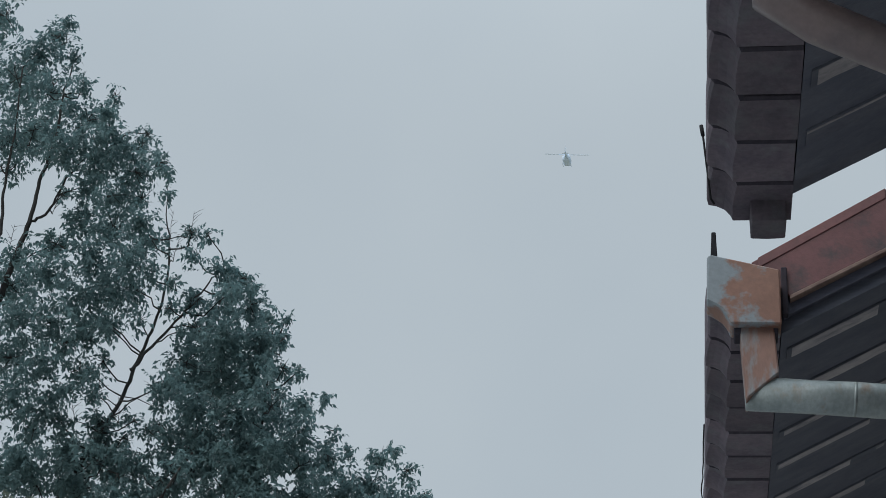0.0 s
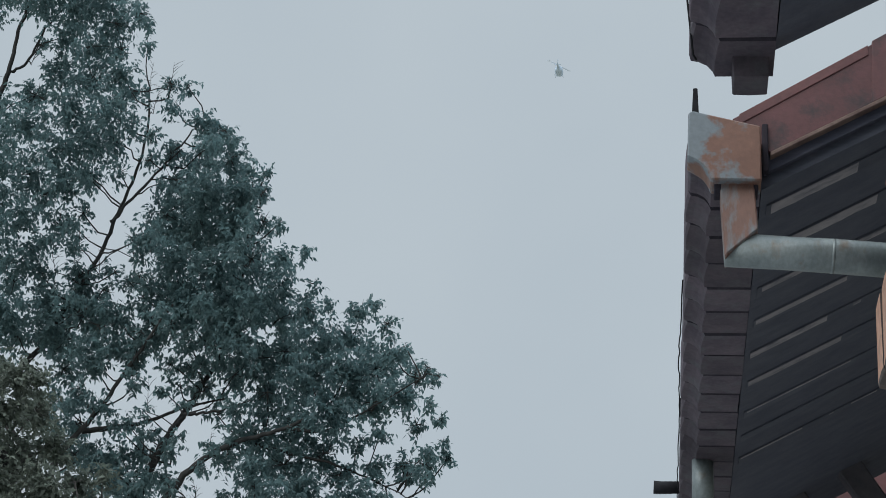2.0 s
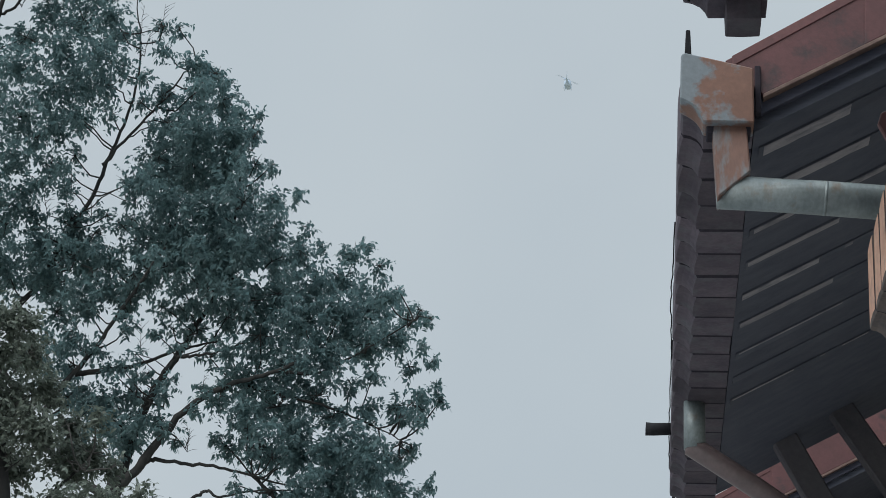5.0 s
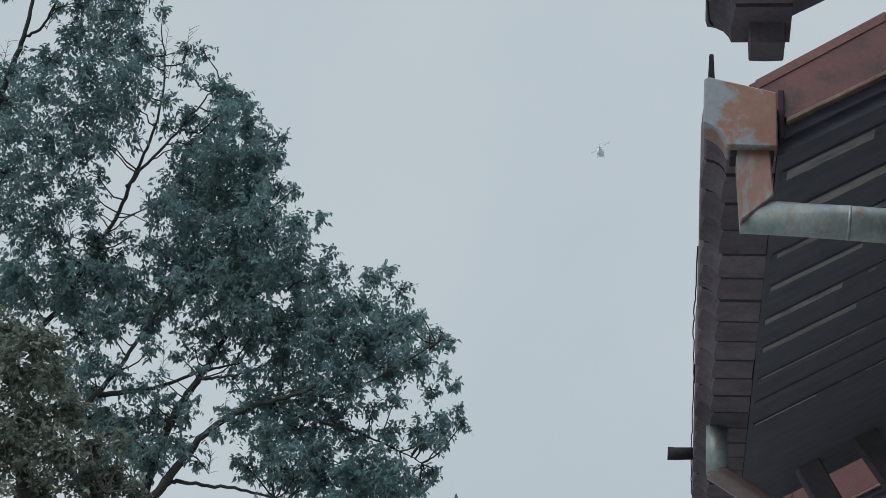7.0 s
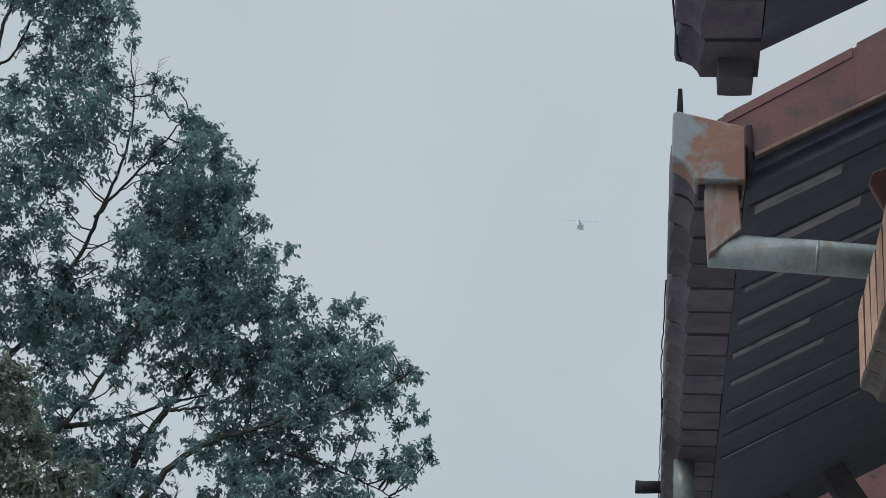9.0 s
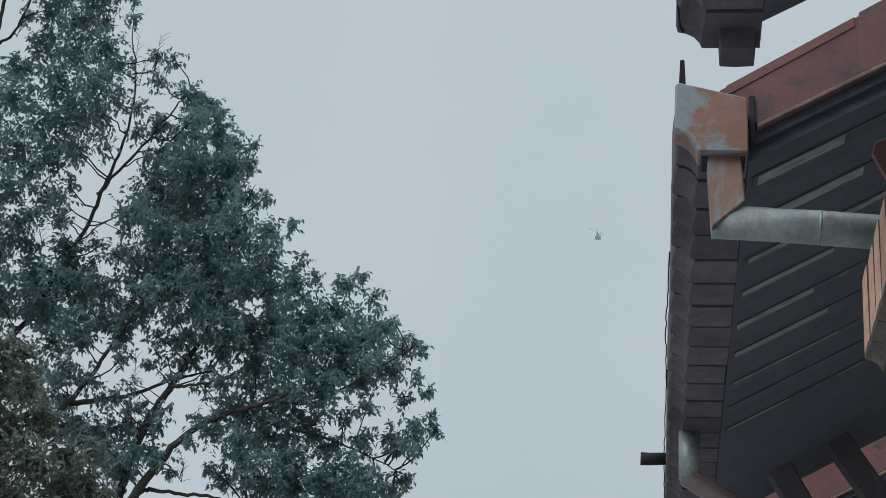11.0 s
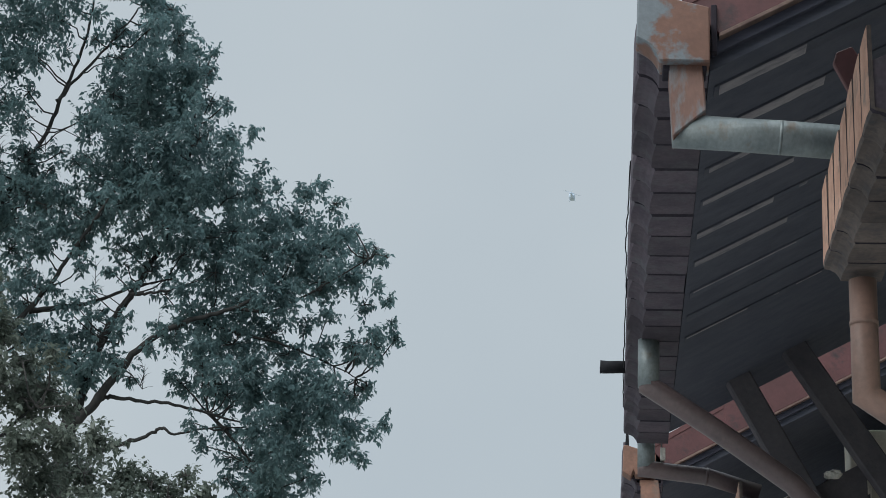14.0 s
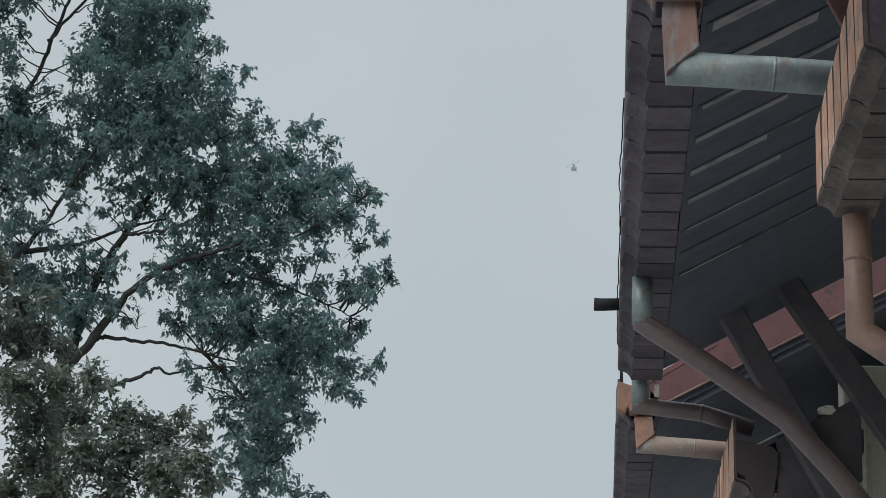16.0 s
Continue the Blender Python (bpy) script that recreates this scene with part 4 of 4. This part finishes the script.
# the lower side limbs are bare
LEAFY_LIMBS = [l for k, l in enumerate(TREE_LIMBS) if k not in (3, 5, 11, 12)]
for k, bl in enumerate((CROWN_TOP, CROWN_LEFT, CROWN_MIDDLE, CROWN_CENTRE, CROWN_RIGHT, CROWN_LOW, CROWN_STEM)):
    leaves("foliage", bl, 32.0, tree, LEAF, 10 + k, (54, 55, 82, 84, 96, 94, 80)[k], 0.104, depth=1.1)
    leaves("foliage", between(bl, (1.15, 1.15, 1.2, 1.2, 1.4, 1.35, 1.05)[k]), 32.0, tree, LEAF, 70 + k, (14, 14, 34, 38, 40, 36, 18)[k], 0.104, depth=1.5)
    twigs(bl, 32.0, tree, LEAFY_LIMBS, 20 + k, BARK)
for k, bl in enumerate((OPEN_TOP, OPEN_CENTRE, OPEN_RIGHT, OPEN_LOW, OPEN_LEFT)):
    leaves("foliage", bl, 32.0, tree, LEAF, 30 + k, (66, 76, 88, 88, 64)[k], 0.104, depth=1.0)
    twigs(bl, 32.0, tree, LEAFY_LIMBS, 40 + k, BARK)

bare_twigs(BARE_TWIGS, 32.0, tree, LEAFY_LIMBS, 80)

NEAR_LIMBS = [(0.13, (-8.6, -0.1), (-8.5, 3.0), (-8.3, 5.6), (-8.5, 7.6), (-8.9, 9.6)),
              (0.045, (-8.3, 5.6), (-7.6, 6.3), (-6.8, 6.9), (-5.9, 6.8), (-5.3, 6.4)),
              (0.05, (-8.5, 7.6), (-8.0, 8.2), (-7.6, 8.6))]
near_tree = thing("tree", "smaller olive green tree with fine dense leaves", "tree", "trees", at=(-8.6, 25.0, 0.0))
for k, (r0, *pts) in enumerate(NEAR_LIMBS):
    limb_part("trunk" if k == 0 else "limb", r0, pts, 25.0, near_tree, 40 + k, k == 0)
for k, bl in enumerate((NEAR_BOUGHS, NEAR_SIDE_BOUGHS)):
    leaves("foliage", bl, 25.0, near_tree, LEAF_NEAR, 50 + k, 265, 0.088, sprig=9, droop=0.45, depth=0.9, slim=0.28)
    twigs(bl, 25.0, near_tree, NEAR_LIMBS, 60 + k, PALE_TWIG, 5)

# ---- helicopter ----
heli = thing("helicopter", "grey blue utility helicopter flying away in haze", "helicopter", at=(-38, 565, 334.6))


def loft(sections, sides=14):
    """A hull through rounded sections: y, half width, bottom z, top z."""
    bm = bmesh.new()
    rings = []
    for y, w, zb, zt in sections:
        ring = []
        for k in range(sides):
            a = 2 * math.pi * k / sides
            c, s = math.cos(a), math.sin(a)
            ring.append(bm.verts.new((w * abs(c) ** 0.6 * (1 if c > 0 else -1), y, (zb + zt) / 2 + (zt - zb) / 2 * abs(s) ** 0.7 * (1 if s > 0 else -1))))
        rings.append(ring)
    for r, s in zip(rings, rings[1:]):
        for k in range(sides):
            bm.faces.new((r[k], r[(k + 1) % sides], s[(k + 1) % sides], s[k]))
    bm.faces.new(rings[0])
    bm.faces.new(rings[-1][::-1])
    bmesh.ops.recalc_face_normals(bm, faces=bm.faces)
    return bm


# nose towards +y, hull centre at the origin
part("fuselage", loft([(3.1, 0.4, -0.8, -0.1), (2.7, 1.0, -1.1, 0.35), (1.9, 1.3, -1.25, 0.95), (0.3, 1.38, -1.25, 1.1), (-1.5, 1.36, -1.2, 1.05), (-2.1, 0.8, -0.6, 0.95), (-2.7, 0.45, -0.1, 0.8)]), HULL, heli, smooth=True)
part("engine_cowling", loft([(1.3, 0.35, 0.9, 1.2), (0.6, 0.55, 0.9, 1.5), (-1.2, 0.55, 0.8, 1.45), (-2.6, 0.28, 0.6, 1.05)]), HULL, heli, smooth=True)
part("windscreen", loft([(2.85, 0.75, -0.45, 0.3), (2.4, 1.14, -0.4, 0.78), (1.95, 1.31, -0.3, 0.96)]), GLASS_DARK, heli, "dark glazing", smooth=True)
part("tail_boom", loft([(-2.4, 0.5, -0.1, 0.85), (-4.2, 0.3, 0.2, 0.75), (-5.6, 0.18, 0.42, 0.75)]), HULL, heli, smooth=True)
bm = bmesh.new()
a = [bm.verts.new(p) for p in ((0.08, -5.1, 0.5), (0.08, -5.8, 0.5), (0.04, -6.3, 1.75), (0.04, -5.9, 1.75))]
b = [bm.verts.new((-v.co.x, v.co.y, v.co.z)) for v in a]
bm.faces.new(a)
bm.faces.new(b[::-1])
for i in range(4):
    bm.faces.new((a[i], b[i], b[(i + 1) % 4], a[(i + 1) % 4]))
bmesh.ops.recalc_face_normals(bm, faces=bm.faces)
part("tail_fin", bm, HULL, heli)
part("stabiliser", box(bmesh.new(), -1.1, 1.1, -4.7, -4.2, 0.5, 0.56, 0.02), HULL, heli)
for s in (-1, 1):
    part("skid", tube([(1.3 * s, 2.4, -1.5), (1.3 * s, 2.0, -1.62), (1.3 * s, -1.4, -1.62)], 0.07, 8), HULL, heli, smooth=True)
    for y in (1.6, -0.8):
        part("skid_strut", tube([(0.8 * s, y, -1.1), (1.3 * s, y, -1.62)], 0.06, 8), HULL, heli, smooth=True)
part("rotor_mast", tube([(0, 0, 1.35), (0, 0, 1.85)], [0.16, 0.1], 10), HULL, heli, smooth=True)


def rotor_part(name, label, length, chord, thick):
    """A hub with two blades."""
    hub = part(name, box(bmesh.new(), -0.1 * length, 0.1 * length, -0.16, 0.16, -0.1, 0.1, 0.03), HULL, heli, label)
    for s in (-1, 1):
        part("blade", box(bmesh.new(), min(0.1 * length * s, length * s), max(0.1 * length * s, length * s), -chord * 0.4, chord * 0.6, -thick, thick, thick * 0.4), HULL, hub)
    return hub


rotor = rotor_part("main_rotor", "two-bladed main rotor", 7.3, 0.32, 0.035)
rotor.location = (0, 0, 1.85)
tail_rotor = rotor_part("tail_rotor", "small two-bladed tail rotor", 1.3, 0.16, 0.03)
tail_rotor.matrix_basis = pose(0.3, -6.1, 1.55, 0, 90, 0)

HELI = [
    (0.0, -38.3, 565.5), (0.5, -38.0, 574.6), (1.0, -37.9, 584.0), (1.5, -37.4, 593.7), (2.0, -37.0, 603.7),
    (2.5, -36.7, 613.4), (3.0, -36.1, 622.0), (3.5, -35.2, 631.3), (6.0, -32.7, 676.9), (6.5, -32.0, 686.8),
    (7.0, -31.3, 695.5), (7.5, -30.9, 705.0), (8.0, -30.3, 714.2), (8.5, -29.2, 723.3), (11.0, -23.3, 771.1),
    (11.5, -21.6, 780.6), (12.0, -21.1, 790.0), (12.5, -20.7, 800.6), (13.0, -20.1, 810.0), (13.5, -19.8, 819.5),
    (14.0, -18.8, 829.6), (14.5, -18.7, 840.1), (15.0, -18.2, 850.6), (15.5, -16.8, 861.2), (16.0, -15.7, 870.6)]


def motions():
    # level flight away from the eye, nose along the way, tilted a little into it
    walk(heli, [(t, pose(x, y, 334.6, 8, 0, -2.6)) for t, x, y in HELI])
    walk(rotor, [(k / 30, pose(0, 0, 1.85) @ pose(0, 0, 0, 0, 2.5, 64.0 * k + 4)) for k in range(481)])
    walk(tail_rotor, [(k / 30, pose(0.3, -6.1, 1.55, 0, 90, 0) @ pose(0, 0, 0, 0, 0, 71.0 * k)) for k in range(481)])


motions()
